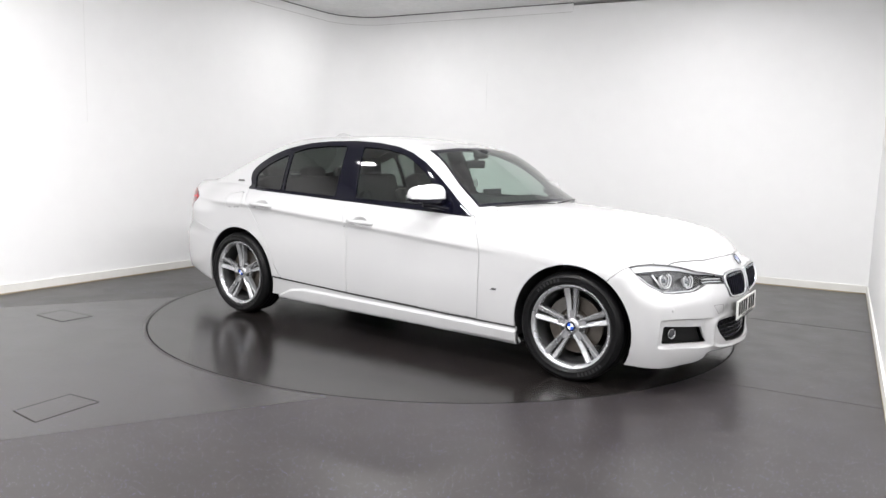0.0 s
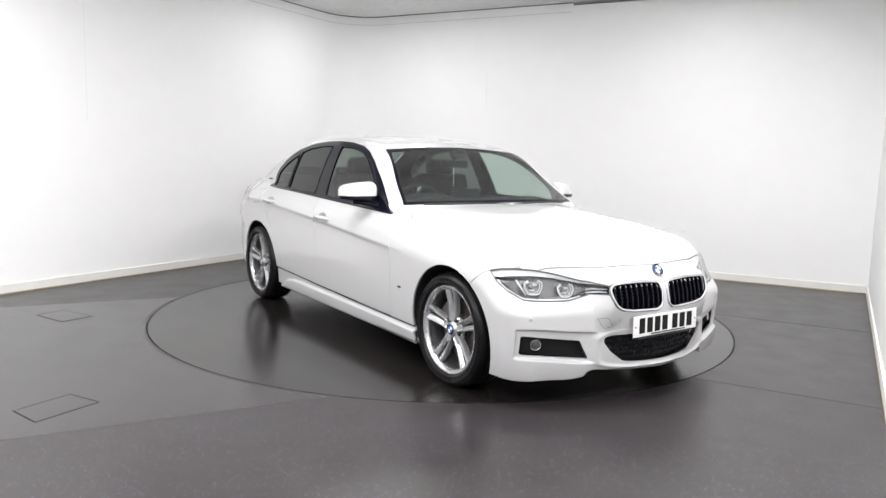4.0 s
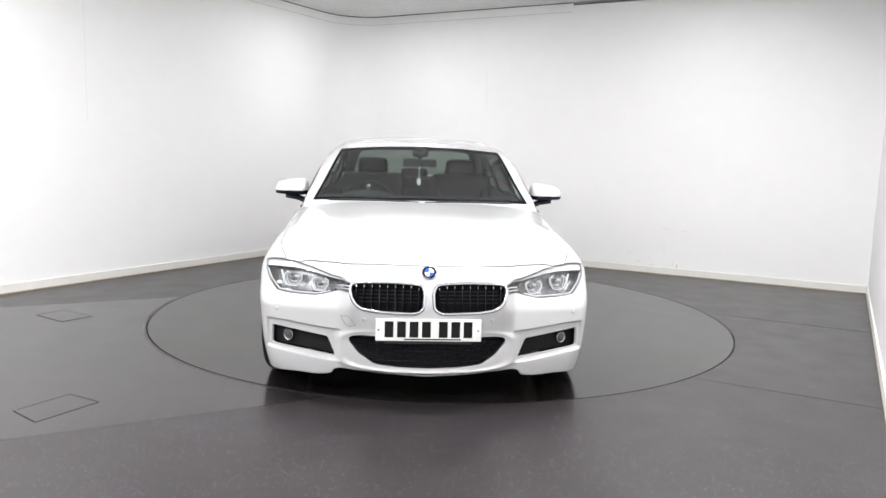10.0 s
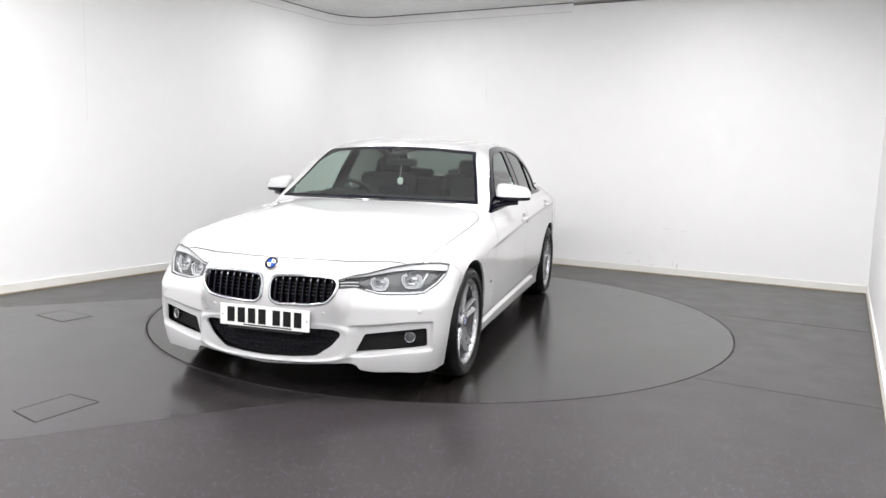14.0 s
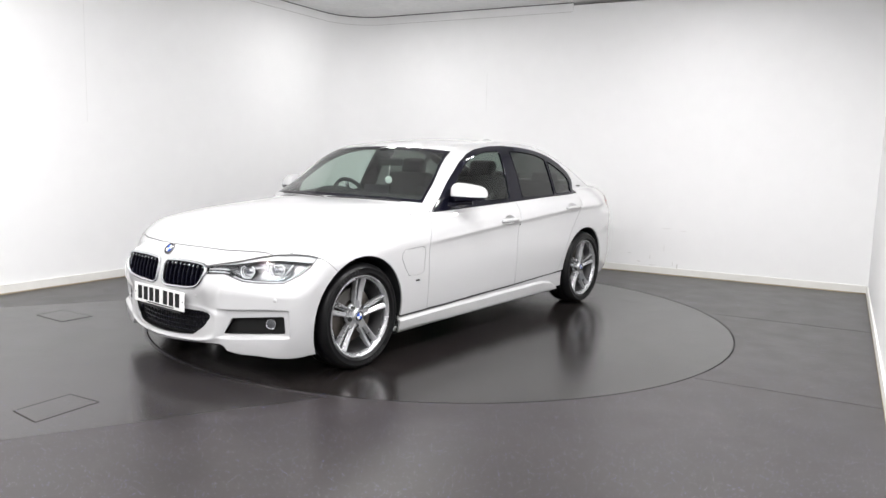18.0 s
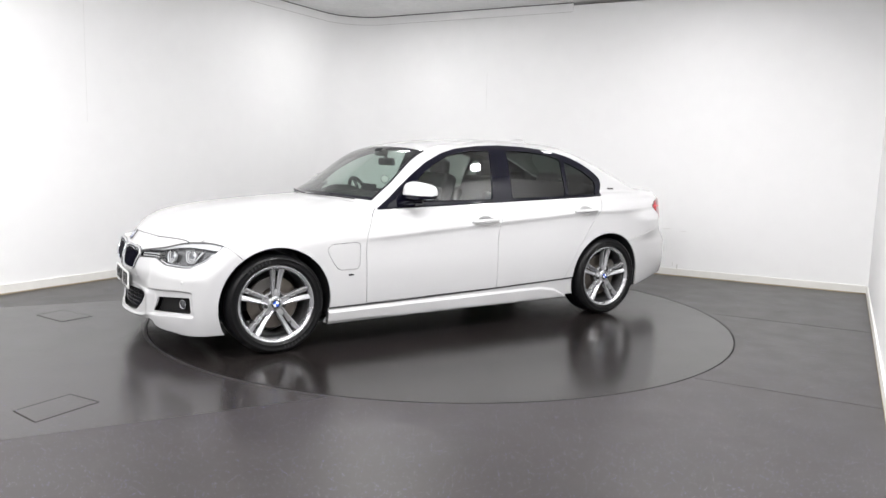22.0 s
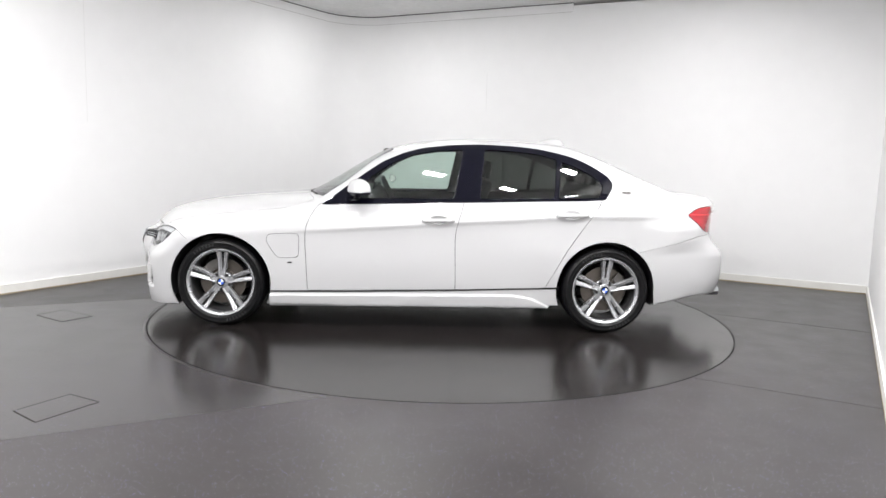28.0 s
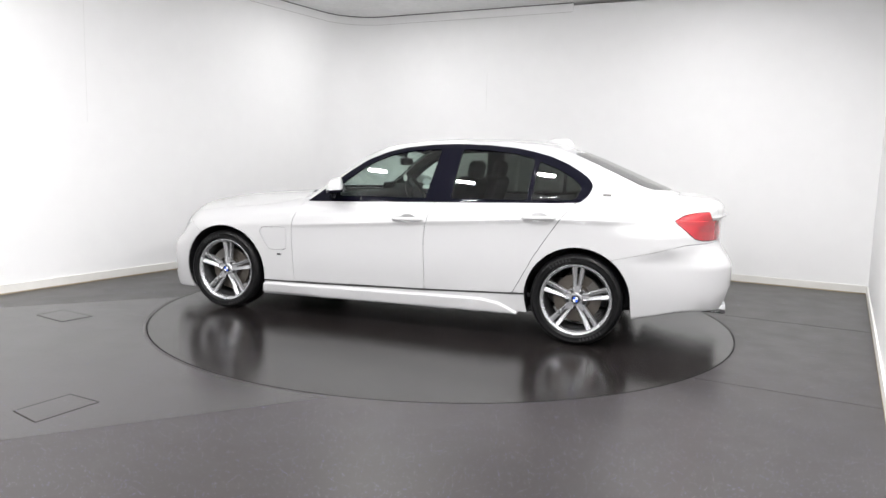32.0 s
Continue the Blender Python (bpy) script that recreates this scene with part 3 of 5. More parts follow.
def body_surface(step):
    """Vertices and triangles of the half body, y >= 0, by surface nets drawn onto the form."""
    ax = [np.arange(-2.55, 2.3, step), np.arange(-1.5 * step, 1.02, step), np.arange(0.06, 1.5, step)]
    f = body_field(*np.meshgrid(*ax, indexing="ij"))
    s = f < 0
    n = np.array(f.shape) - 1
    pos = np.zeros((*n, 3))
    cnt = np.zeros(n)
    corner = [(i, j, k) for i in (0, 1) for j in (0, 1) for k in (0, 1)]
    sl = lambda c: tuple(slice(c[q], c[q] + n[q]) for q in range(3))
    for a in corner:
        for q in range(3):
            if a[q]:
                continue
            b = list(a)
            b[q] = 1
            fa, fb = f[sl(a)], f[sl(b)]
            m = s[sl(a)] != s[sl(b)]
            t = np.where(m, fa / np.where(m, fa - fb, 1), 0)
            for w in range(3):
                pos[..., w] += m * (a[w] + (t if w == q else 0))
            cnt += m
    act = cnt > 0
    idx = -np.ones(n, int)
    idx[act] = np.arange(act.sum())
    cells = np.argwhere(act)
    v = np.array([ax[q][0] for q in range(3)]) + step * (cells + pos[act] / cnt[act][:, None])
    quads = []
    for q in range(3):
        o = [w for w in range(3) if w != q]
        lo = [slice(1, n[w]) for w in range(3)]
        lo[q] = slice(0, n[q])
        hi = list(lo)
        hi[q] = slice(1, n[q] + 1)
        s0, s1 = s[tuple(lo)], s[tuple(hi)]
        e = np.argwhere(s0 != s1)
        flip = s0[tuple(e.T)]
        e[:, o[0]] += 1
        e[:, o[1]] += 1
        c = []
        for du, dv in ((-1, -1), (0, -1), (0, 0), (-1, 0)):
            w = e.copy()
            w[:, o[0]] += du
            w[:, o[1]] += dv
            c.append(idx[tuple(w.T)])
        c = np.stack(c, 1)
        if q == 1:
            flip = ~flip
        c[~flip] = c[~flip][:, ::-1]
        quads.append(c)
    quads = np.concatenate(quads)
    for _ in range(4):
        g = field_normal(v)
        v -= g * (body_field(*v.T) / np.maximum((g * g).sum(1), 0.1))[:, None]
    tris = np.concatenate([quads[:, [0, 1, 2]], quads[:, [0, 2, 3]]])
    return v, tris


# ---- cutting the body form into panels ----
def cut(v, tr, f):
    """The part of a triangle mesh where f, given at its vertices, is below 0."""
    s = f < 0
    k = s[tr].sum(1)
    tris = [tr[k == 3]]
    mixed = tr[(k == 1) | (k == 2)]
    one = s[mixed].sum(1) == 1
    odd = np.where(one[:, None], s[mixed], ~s[mixed]).argmax(1)
    r = np.arange(len(mixed))
    a, b, c = mixed[r, odd], mixed[r, (odd + 1) % 3], mixed[r, (odd + 2) % 3]
    ed = np.sort(np.concatenate([np.stack([a, b], 1), np.stack([a, c], 1)]), 1)
    if len(ed):
        u, inv = np.unique(ed, axis=0, return_inverse=True)
        inv = inv.ravel()
        w = f[u[:, 0]] / (f[u[:, 0]] - f[u[:, 1]])
        nv = v[u[:, 0]] + (v[u[:, 1]] - v[u[:, 0]]) * w[:, None]
        ab, ac = inv[: len(mixed)] + len(v), inv[len(mixed):] + len(v)
        v = np.concatenate([v, nv])
        tris.append(np.stack([a, ab, ac], 1)[one])
        two = ~one
        tris.append(np.stack([b, c, ac], 1)[two])
        tris.append(np.stack([b, ac, ab], 1)[two])
    tris = np.concatenate(tris)
    e = v[tris]
    tris = tris[np.linalg.norm(np.cross(e[:, 1] - e[:, 0], e[:, 2] - e[:, 0]), axis=1) > 1e-11]
    keep, inv = np.unique(tris, return_inverse=True)
    return v[keep], inv.reshape(-1, 3)


def outline(px, py, poly):
    """Signed distance to a closed outline, negative inside."""
    d = np.full(len(px), 1e9)
    inside = np.zeros(len(px), bool)
    n = len(poly)
    for i in range(n):
        (ax, ay), (bx, by) = poly[i], poly[(i + 1) % n]
        ex, ey = bx - ax, by - ay
        t = np.clip(((px - ax) * ex + (py - ay) * ey) / max(ex * ex + ey * ey, 1e-12), 0, 1)
        d = np.minimum(d, np.hypot(px - ax - t * ex, py - ay - t * ey))
        if ay != by:
            inside ^= ((ay > py) != (by > py)) & (px < ex * (py - ay) / (by - ay) + ax)
    return np.where(inside, -d, d)


def rounded(poly, r=0.012, n=3):
    """The outline with its corners rounded off."""
    out = []
    m = len(poly)
    for i in range(m):
        p, a, b = Vector(poly[i]), Vector(poly[i - 1]), Vector(poly[(i + 1) % m])
        ra = min(r, (a - p).length * 0.45)
        rb = min(r, (b - p).length * 0.45)
        qa, qb = p + (a - p).normalized() * ra, p + (b - p).normalized() * rb
        for k in range(n + 1):
            t = k / n
            w = qa * (1 - t) ** 2 + p * 2 * t * (1 - t) + qb * t * t
            out.append((w.x, w.y))
    return out


def push(v, d):
    """Vertices moved along the body's normal."""
    g = field_normal(v)
    return v + g / np.maximum(np.linalg.norm(g, axis=1), 1e-6)[:, None] * d


def mirror(v, tr):
    return v * np.array([1, -1, 1]), tr[:, ::-1]


def whole(v, tr):
    """Both halves of a panel that crosses the car's middle, welded."""
    v = v.copy()
    v[np.abs(v[:, 1]) < 2e-4, 1] = 0
    mid = np.where(v[:, 1] == 0)[0]
    m = np.arange(len(v)) + len(v)
    m[mid] = mid
    w, t2 = mirror(v, tr)
    v2 = np.concatenate([v, w])
    t = np.concatenate([tr, m[t2]])
    keep, inv = np.unique(t, return_inverse=True)
    return v2[keep], inv.reshape(-1, 3)


car = tagged(new("car"), "white four-door saloon car with black window trim and silver wheels", "car")
STEP = 0.016
SEAM = 0.0019


def refine(v, tr, where):
    """Split the triangles that lie wholly where the mask holds into four, drawn onto the form."""
    sel = where[tr].all(1)
    big, t = tr[~sel], tr[sel]
    ed = np.sort(np.concatenate([t[:, [0, 1]], t[:, [1, 2]], t[:, [2, 0]]]), 1)
    u, inv, cnt = np.unique(ed, axis=0, return_inverse=True, return_counts=True)
    inv = inv.ravel()
    nv = (v[u[:, 0]] + v[u[:, 1]]) / 2
    w = nv[cnt == 2]
    for _ in range(2):
        g = field_normal(w)
        w = w - g * (body_field(*w.T) / np.maximum((g * g).sum(1), 0.1))[:, None]
    nv[cnt == 2] = w
    k = len(t)
    a, b, c = inv[:k] + len(v), inv[k:2 * k] + len(v), inv[2 * k:] + len(v)
    new_t = np.concatenate([np.stack(q, 1) for q in ((t[:, 0], a, c), (t[:, 1], b, a), (t[:, 2], c, b), (a, b, c))])
    return np.concatenate([v, nv]), np.concatenate([big, new_t])


def underside(ob, top):
    """Dark undertray: faces that look down below a height take the panel's second material."""
    for p in ob.data.polygons:
        if p.center.z < top and p.normal.z < -0.7:
            p.material_index = 1


half = body_surface(STEP)
half = refine(*half, (half[0][:, 0] > 1.6) & (half[0][:, 2] < 0.8) & (half[0][:, 2] > 0.1))
half = refine(*half, (half[0][:, 0] > 1.78) & (half[0][:, 2] < 0.45) & (half[0][:, 2] > 0.14) & (half[0][:, 1] > 0.2))
half = refine(*half, (half[0][:, 1] > 0.55) & (np.abs(half[0][:, 2] - crease_z(half[0][:, 0]) + 0.012) < 0.036))
half = cut(half[0], half[1], -half[0][:, 1])
half[0][np.abs(half[0][:, 1]) < 1e-6, 1] = 0

# wheel openings
v = half[0]
for hx in (HUB_F, HUB_R):
    v = half[0]
    d = np.hypot(v[:, 0] - hx, v[:, 2] - HUB_Z) - 0.362
    if hx < 0:
        d = np.minimum(d, np.maximum(np.maximum(hx - v[:, 0] - 0.362 - 0.12 * (HUB_Z - v[:, 2]), v[:, 2] - HUB_Z), v[:, 0] - hx))
    half = cut(*half, -np.maximum(d, 0.52 - v[:, 1]))

DLO = [(0.69, 0.900), (0.59, 0.972), (0.50, 1.042), (0.37, 1.14), (0.246, 1.223), (0.1, 1.288), (-0.044, 1.327), (-0.25, 1.353), (-0.47, 1.364), (-0.70, 1.358), (-0.897, 1.342), (-1.03, 1.318), (-1.152, 1.289), (-1.28, 1.238), (-1.365, 1.19), (-1.43, 1.145), (-1.463, 1.10), (-1.457, 1.059), (-1.43, 1.015), (-1.39, 0.977), (-0.355, 0.943), (0.147, 0.924)]
FRONT_PANE = [(0.43, 0.950), (0.42, 1.035), (0.30, 1.135), (0.19, 1.208), (0.038, 1.277), (-0.15, 1.311), (-0.345, 1.322), (-0.277, 0.958)]
REAR_PANE = [(-0.499, 1.326), (-0.70, 1.321), (-0.9, 1.303), (-1.045, 1.267), (-1.018, 0.976), (-0.463, 0.963)]
QUARTER_PANE = [(-1.077, 1.254), (-1.18, 1.214), (-1.277, 1.171), (-1.34, 1.13), (-1.386, 1.09), (-1.385, 1.05), (-1.35, 0.988), (-1.047, 0.978)]
FRONT_DOOR = [(0.69, 0.91), (0.702, 0.90), (0.735, 0.86), (0.764, 0.803), (0.785, 0.745), (0.793, 0.702), (0.795, 0.62), (0.790, 0.536), (0.778, 0.272), (-0.299, 0.300), (-0.296, 0.45), (-0.288, 0.647), (-0.292, 0.71), (-0.301, 0.772), (-0.356, 0.955), (0.147, 0.935)]
REAR_DOOR = [(-0.356, 0.955), (-0.301, 0.772), (-0.292, 0.71), (-0.288, 0.647), (-0.296, 0.45), (-0.299, 0.300), (-0.958, 0.328), (-1.025, 0.45), (-1.095, 0.585), (-1.19, 0.735), (-1.29, 0.879), (-1.34, 0.94), (-1.372, 0.985)]
SILL = [(1.06, 0.262), (0.55, 0.2695), (-0.28, 0.2965), (-1.08, 0.332), (-1.08, 0.02), (1.06, 0.02)]
HOOD = [(2.068, -0.1), (2.073, 0.0), (2.061, 0.15), (2.033, 0.29), (2.002, 0.4), (1.95, 0.52), (1.891, 0.64), (1.865, 0.725), (1.755, 0.775), (1.612, 0.8), (1.218, 0.805), (0.95, 0.803), (0.87, 0.79), (0.8, 0.75), (0.765, 0.7), (0.77, 0.64), (0.8, 0.55), (0.835, 0.42), (0.875, 0.22), (0.9, 0.0), (0.9, -0.1)]
SCREEN = [(-0.1, 0.972), (0.056, 0.972), (0.43, 0.966), (0.65, 0.960), (0.735, 0.955), (0.70, 1.03), (0.65, 1.15), (0.583, 1.306), (0.3, 1.327), (0.0, 1.335), (-0.1, 1.335)]
BACKLIGHT = [(-0.1, 1.326), (0.0, 1.326), (0.40, 1.322), (0.52, 1.303), (0.605, 1.10), (0.56, 1.080), (0.17, 1.066), (-0.1, 1.062)]
KIDNEY = [(0.014, 0.60), (0.03, 0.641), (0.10, 0.648), (0.2, 0.652), (0.33, 0.65), (0.383, 0.644), (0.397, 0.622), (0.391, 0.578), (0.37, 0.538), (0.334, 0.512), (0.25, 0.498), (0.06, 0.491), (0.02, 0.515)]
LOWER_GRILLE = [(-0.1, 0.378), (0.34, 0.378), (0.388, 0.37), (0.398, 0.348), (0.35, 0.288), (0.268, 0.232), (0.15, 0.223), (0.0, 0.22), (-0.1, 0.22)]
FOG = [(0.505, 0.352), (0.80, 0.385), (0.805, 0.288), (0.462, 0.256)]
HEADLAMP = [(1.724, 0.638), (1.513, 0.657), (1.32, 0.691), (1.184, 0.707), (1.034, 0.712), (0.95, 0.7095), (0.866, 0.698), (0.925, 0.646), (1.0, 0.604), (1.123, 0.562), (1.217, 0.556), (1.368, 0.556), (1.443, 0.558), (1.524, 0.574), (1.592, 0.59), (1.738, 0.594)]   # along the corner (x - y), up
TAIL_LAMP = [(-1.235, 0.883), (-1.33, 0.92), (-1.42, 0.938), (-1.5, 0.943), (-1.605, 0.948), (-1.632, 0.902), (-1.68, 0.888), (-1.85, 0.88), (-1.9, 0.76), (-1.7, 0.747), (-1.5, 0.753), (-1.41, 0.766), (-1.345, 0.797), (-1.27, 0.85)]  # x + y, up
FRONT_BUMPER = [(1.60, 0.0), (1.60, 0.592), (1.64, 0.632), (1.70, 0.684), (1.74, 0.70), (1.9, 0.73), (2.6, 0.75), (2.6, 0.0)]
REAR_BUMPER = [(-1.60, 0.598), (-1.655, 0.613), (-1.877, 0.667), (-2.10, 0.728), (-2.7, 0.76), (-2.7, 0.0), (-1.60, 0.0)]
BOOT_LID = [(-2.03, -0.1), (-2.03, 0.57), (-2.2, 0.575), (-2.36, 0.52), (-2.7, 0.50), (-2.7, -0.1)]
CHARGE_FLAP = [(1.075, 0.64), (1.057, 0.683), (0.88, 0.692), (0.838, 0.685), (0.839, 0.535), (0.855, 0.515), (0.99, 0.510), (1.023, 0.551)]
FUEL_FLAP = [(-1.52, 0.935), (-1.395, 0.955), (-1.345, 0.90), (-1.35, 0.84), (-1.528, 0.829)]

side_of = lambda v, poly, r=0.012: np.maximum(outline(v[:, 0], v[:, 2], rounded(poly, r)), 0.42 - v[:, 1])
front_of = lambda v, poly, r=0.012: np.maximum(outline(v[:, 1], v[:, 2], rounded(poly, r)), 1.5 - v[:, 0])
gap_strips = []


def take(rest, field, gap=SEAM, seal=True):
    """Split a panel off: the panel and what is left, with an open seam and a dark strip set below it that paints the
    seam's shade.
    """
    f = field(rest[0])
    if seal:
        s = cut(*rest, np.abs(f) - gap * 2.2)
        if len(s[0]):
            gap_strips.append((push(s[0], -0.007), s[1]))
    panel = cut(*rest, f + gap)
    return panel, cut(rest[0], rest[1], gap - f)


rest = half
cab_side = lambda v: glass_half(v[:, 0]) - 0.45 * (v[:, 2] - 0.95) - 0.05 - 0.06 * np.clip((v[:, 2] - 1.2) / 0.15, 0, 1) - v[:, 1]
dlo, rest = take(rest, lambda v: np.maximum(side_of(v, DLO, 0.02), cab_side(v)), 0.0006, False)
screen, rest = take(rest, lambda v: np.maximum(outline(v[:, 1], v[:, 2], SCREEN), 0.08 - v[:, 0]), 0.0012)
back, rest = take(rest, lambda v: np.maximum(outline(v[:, 1], v[:, 2], rounded(BACKLIGHT, 0.04)), v[:, 0] + 1.15), 0.0012)
lamp, rest = take(rest, lambda v: np.maximum(outline(v[:, 0] - v[:, 1], v[:, 2], rounded(HEADLAMP, 0.008)), 1.5 - v[:, 0]), 0.002)
tail, rest = take(rest, lambda v: np.maximum(outline(v[:, 0] + v[:, 1], v[:, 2], rounded(TAIL_LAMP, 0.02)), v[:, 0] + 1.9), 0.0015)
kidney, rest = take(rest, lambda v: front_of(v, KIDNEY, 0.03), 0.001, False)
lower, rest = take(rest, lambda v: front_of(v, LOWER_GRILLE, 0.02), 0.0, False)
fog, rest = take(rest, lambda v: front_of(v, FOG, 0.012), 0.0, False)
hood, rest = take(rest, lambda v: np.maximum(outline(v[:, 0], v[:, 1], rounded(HOOD, 0.03)), 0.64 - v[:, 2]), 0.0017)
bumper, rest = take(rest, lambda v: outline(v[:, 0], v[:, 2], FRONT_BUMPER), 0.0014)
apron_panel, rest = take(rest, lambda v: np.maximum(outline(v[:, 1], v[:, 2], [(-0.1, 0.425), (0.535, 0.425), (0.61, 0.2), (-0.1, 0.2)]), v[:, 0] + 2.15), 0.0, False)
rear_bumper, rest = take(rest, lambda v: outline(v[:, 0], v[:, 2], REAR_BUMPER), 0.0014)
boot, rest = take(rest, lambda v: np.maximum(outline(v[:, 0], v[:, 1], rounded(BOOT_LID, 0.03)), 0.75 - v[:, 2]), 0.0018)
front_door, rest = take(rest, lambda v: side_of(v, FRONT_DOOR, 0.01))
rear_door, rest = take(rest, lambda v: side_of(v, REAR_DOOR, 0.01))
sill, rest = take(rest, lambda v: np.maximum(outline(v[:, 0], v[:, 2], SILL), 0.42 - v[:, 1]), 0.005)
flap_l, rest_l = take(rest, lambda v: side_of(v, CHARGE_FLAP, 0.03), 0.0016)
gap_strips_l = gap_strips.pop()
flap_r, rest_r = take(rest, lambda v: side_of(v, FUEL_FLAP, 0.02), 0.0018)
gap_strips_r = gap_strips.pop()

# hollows behind the door handles
GRIPS = {"front_door": (-0.045, -0.285, 0.803, 0.812), "rear_door": (-1.012, -1.25, 0.862, 0.872)}


def hollow(door, grip):
    x0, x1, z0, z1 = grip
    xm, zm = (x0 + x1) / 2, (z0 + z1) / 2 + 0.003
    q = lambda v: np.sqrt(((v[:, 0] - xm) / 0.066) ** 2 + ((v[:, 2] - zm) / 0.033) ** 2) - 1
    door = refine(*door, (q(door[0]) < 1.2))
    cup, door = take(door, lambda v: q(v) * 0.04, 0.0, False)
    return (push(cup[0], (-0.02 * np.clip(-q(cup[0]) * 2.2, 0, 1) ** 0.8)[:, None]), cup[1]), door


cup_f, front_door = hollow(front_door, GRIPS["front_door"])
cup_r, rear_door = hollow(rear_door, GRIPS["rear_door"])

# one shell for roof, pillars, wings and floor: left and right differ by their flaps
v1, t1 = rest_l
v2, t2 = mirror(*rest_r)
shell = sheet("body", np.concatenate([v1, v2]), np.concatenate([t1, t2 + len(v1)]), [PAINT, CABIN], car, thick=0.012)
sheet("bonnet", *whole(*hood), [PAINT, PLASTIC], car, thick=0.012)
front_bumper = sheet("front_bumper", *whole(*bumper), [PAINT, PLASTIC], car, thick=0.012)
back_bumper = sheet("rear_bumper", *whole(*rear_bumper), [PAINT, PLASTIC], car, thick=0.012)
underside(shell, 0.4)
underside(front_bumper, 0.2)
underside(back_bumper, 0.33)
sheet("boot_lid", *whole(*boot), [PAINT, PLASTIC], car, thick=0.012)
DOORS = {}
for name, panel, cup in (("front_door", front_door, cup_f), ("rear_door", rear_door, cup_r)):
    for s in (1, -1):
        DOORS[name, s] = sheet(name, *(panel if s > 0 else mirror(*panel)), [PAINT, CABIN], car, thick=0.014)
        sheet("handle_cup", *(cup if s > 0 else mirror(*cup)), PAINT, DOORS[name, s])
sill = refine(*sill, sill[0][:, 2] > 0.17)
sill = refine(*sill, sill[0][:, 2] > 0.17)
for s in (1, -1):
    line = np.interp(sill[0][:, 0], [-1.06, -0.98, -0.86, -0.72, 1.1], [0.16, 0.19, 0.245, 0.266, 0.236])
    lip = np.clip((line - sill[0][:, 2]) / 0.007 + 0.5, 0, 1)
    sv, st = push(sill[0], (-0.009 + 0.025 * lip * lip * (3 - 2 * lip))[:, None]), sill[1]
    underside(sheet("sill", *((sv, st) if s > 0 else mirror(sv, st)), [PAINT, PLASTIC], car, thick=0.012), 0.2)
sheet("charging_flap", *flap_l, [PAINT, PLASTIC], car, "white charging flap on the front wing", thick=0.006)
sheet("fuel_flap", *mirror(*flap_r), [PAINT, PLASTIC], car, "white fuel flap on the rear wing", thick=0.006)


def islands(v, tr, least=14):
    """The connected pieces of a triangle mesh that have at least so many triangles."""
    lab = np.arange(len(v))
    while True:
        m = lab[tr].min(1)
        nxt = lab.copy()
        for k in range(3):
            np.minimum.at(nxt, tr[:, k], m)
        nxt = nxt[nxt]
        if (nxt == lab).all():
            break
        lab = nxt
    out = []
    for r in np.unique(lab[tr[:, 0]]):
        t = tr[lab[tr[:, 0]] == r]
        if len(t) >= least:
            keep, inv = np.unique(t, return_inverse=True)
            out.append((v[keep], inv.reshape(-1, 3)))
    return out


for k, (sv, st) in enumerate(gap_strips + [gap_strips_l, gap_strips_r]):
    for piece in islands(sv, st):
        if k <= len(gap_strips):
            sheet("panel_gap_shade", *piece, SEAM_SHADE, car)
        if k != len(gap_strips):
            sheet("panel_gap_shade", *mirror(*piece), SEAM_SHADE, car)

# glazing
frit, pane = take(screen, lambda v: -(outline(v[:, 1], v[:, 2], SCREEN) + np.where(v[:, 2] > 1.25, 0.02, 0.016)), 0.0, False)
sheet("windscreen", *whole(*pane), SCREEN_GLASS, car, "greenish clear windscreen")
sheet("windscreen_border", *whole(*frit), GLOSS_BLACK, car, "black printed border of the windscreen", thick=0.004)
sheet("rear_window", *whole(*back), REAR_GLASS, car, "dark tinted rear window")
frame_rest = dlo
panes = []
for poly in (FRONT_PANE, REAR_PANE, QUARTER_PANE):
    p, frame_rest = take(frame_rest, lambda v: outline(v[:, 0], v[:, 2], rounded(poly, 0.025)), 0.0, False)
    panes.append((push(p[0], -0.004), p[1]))
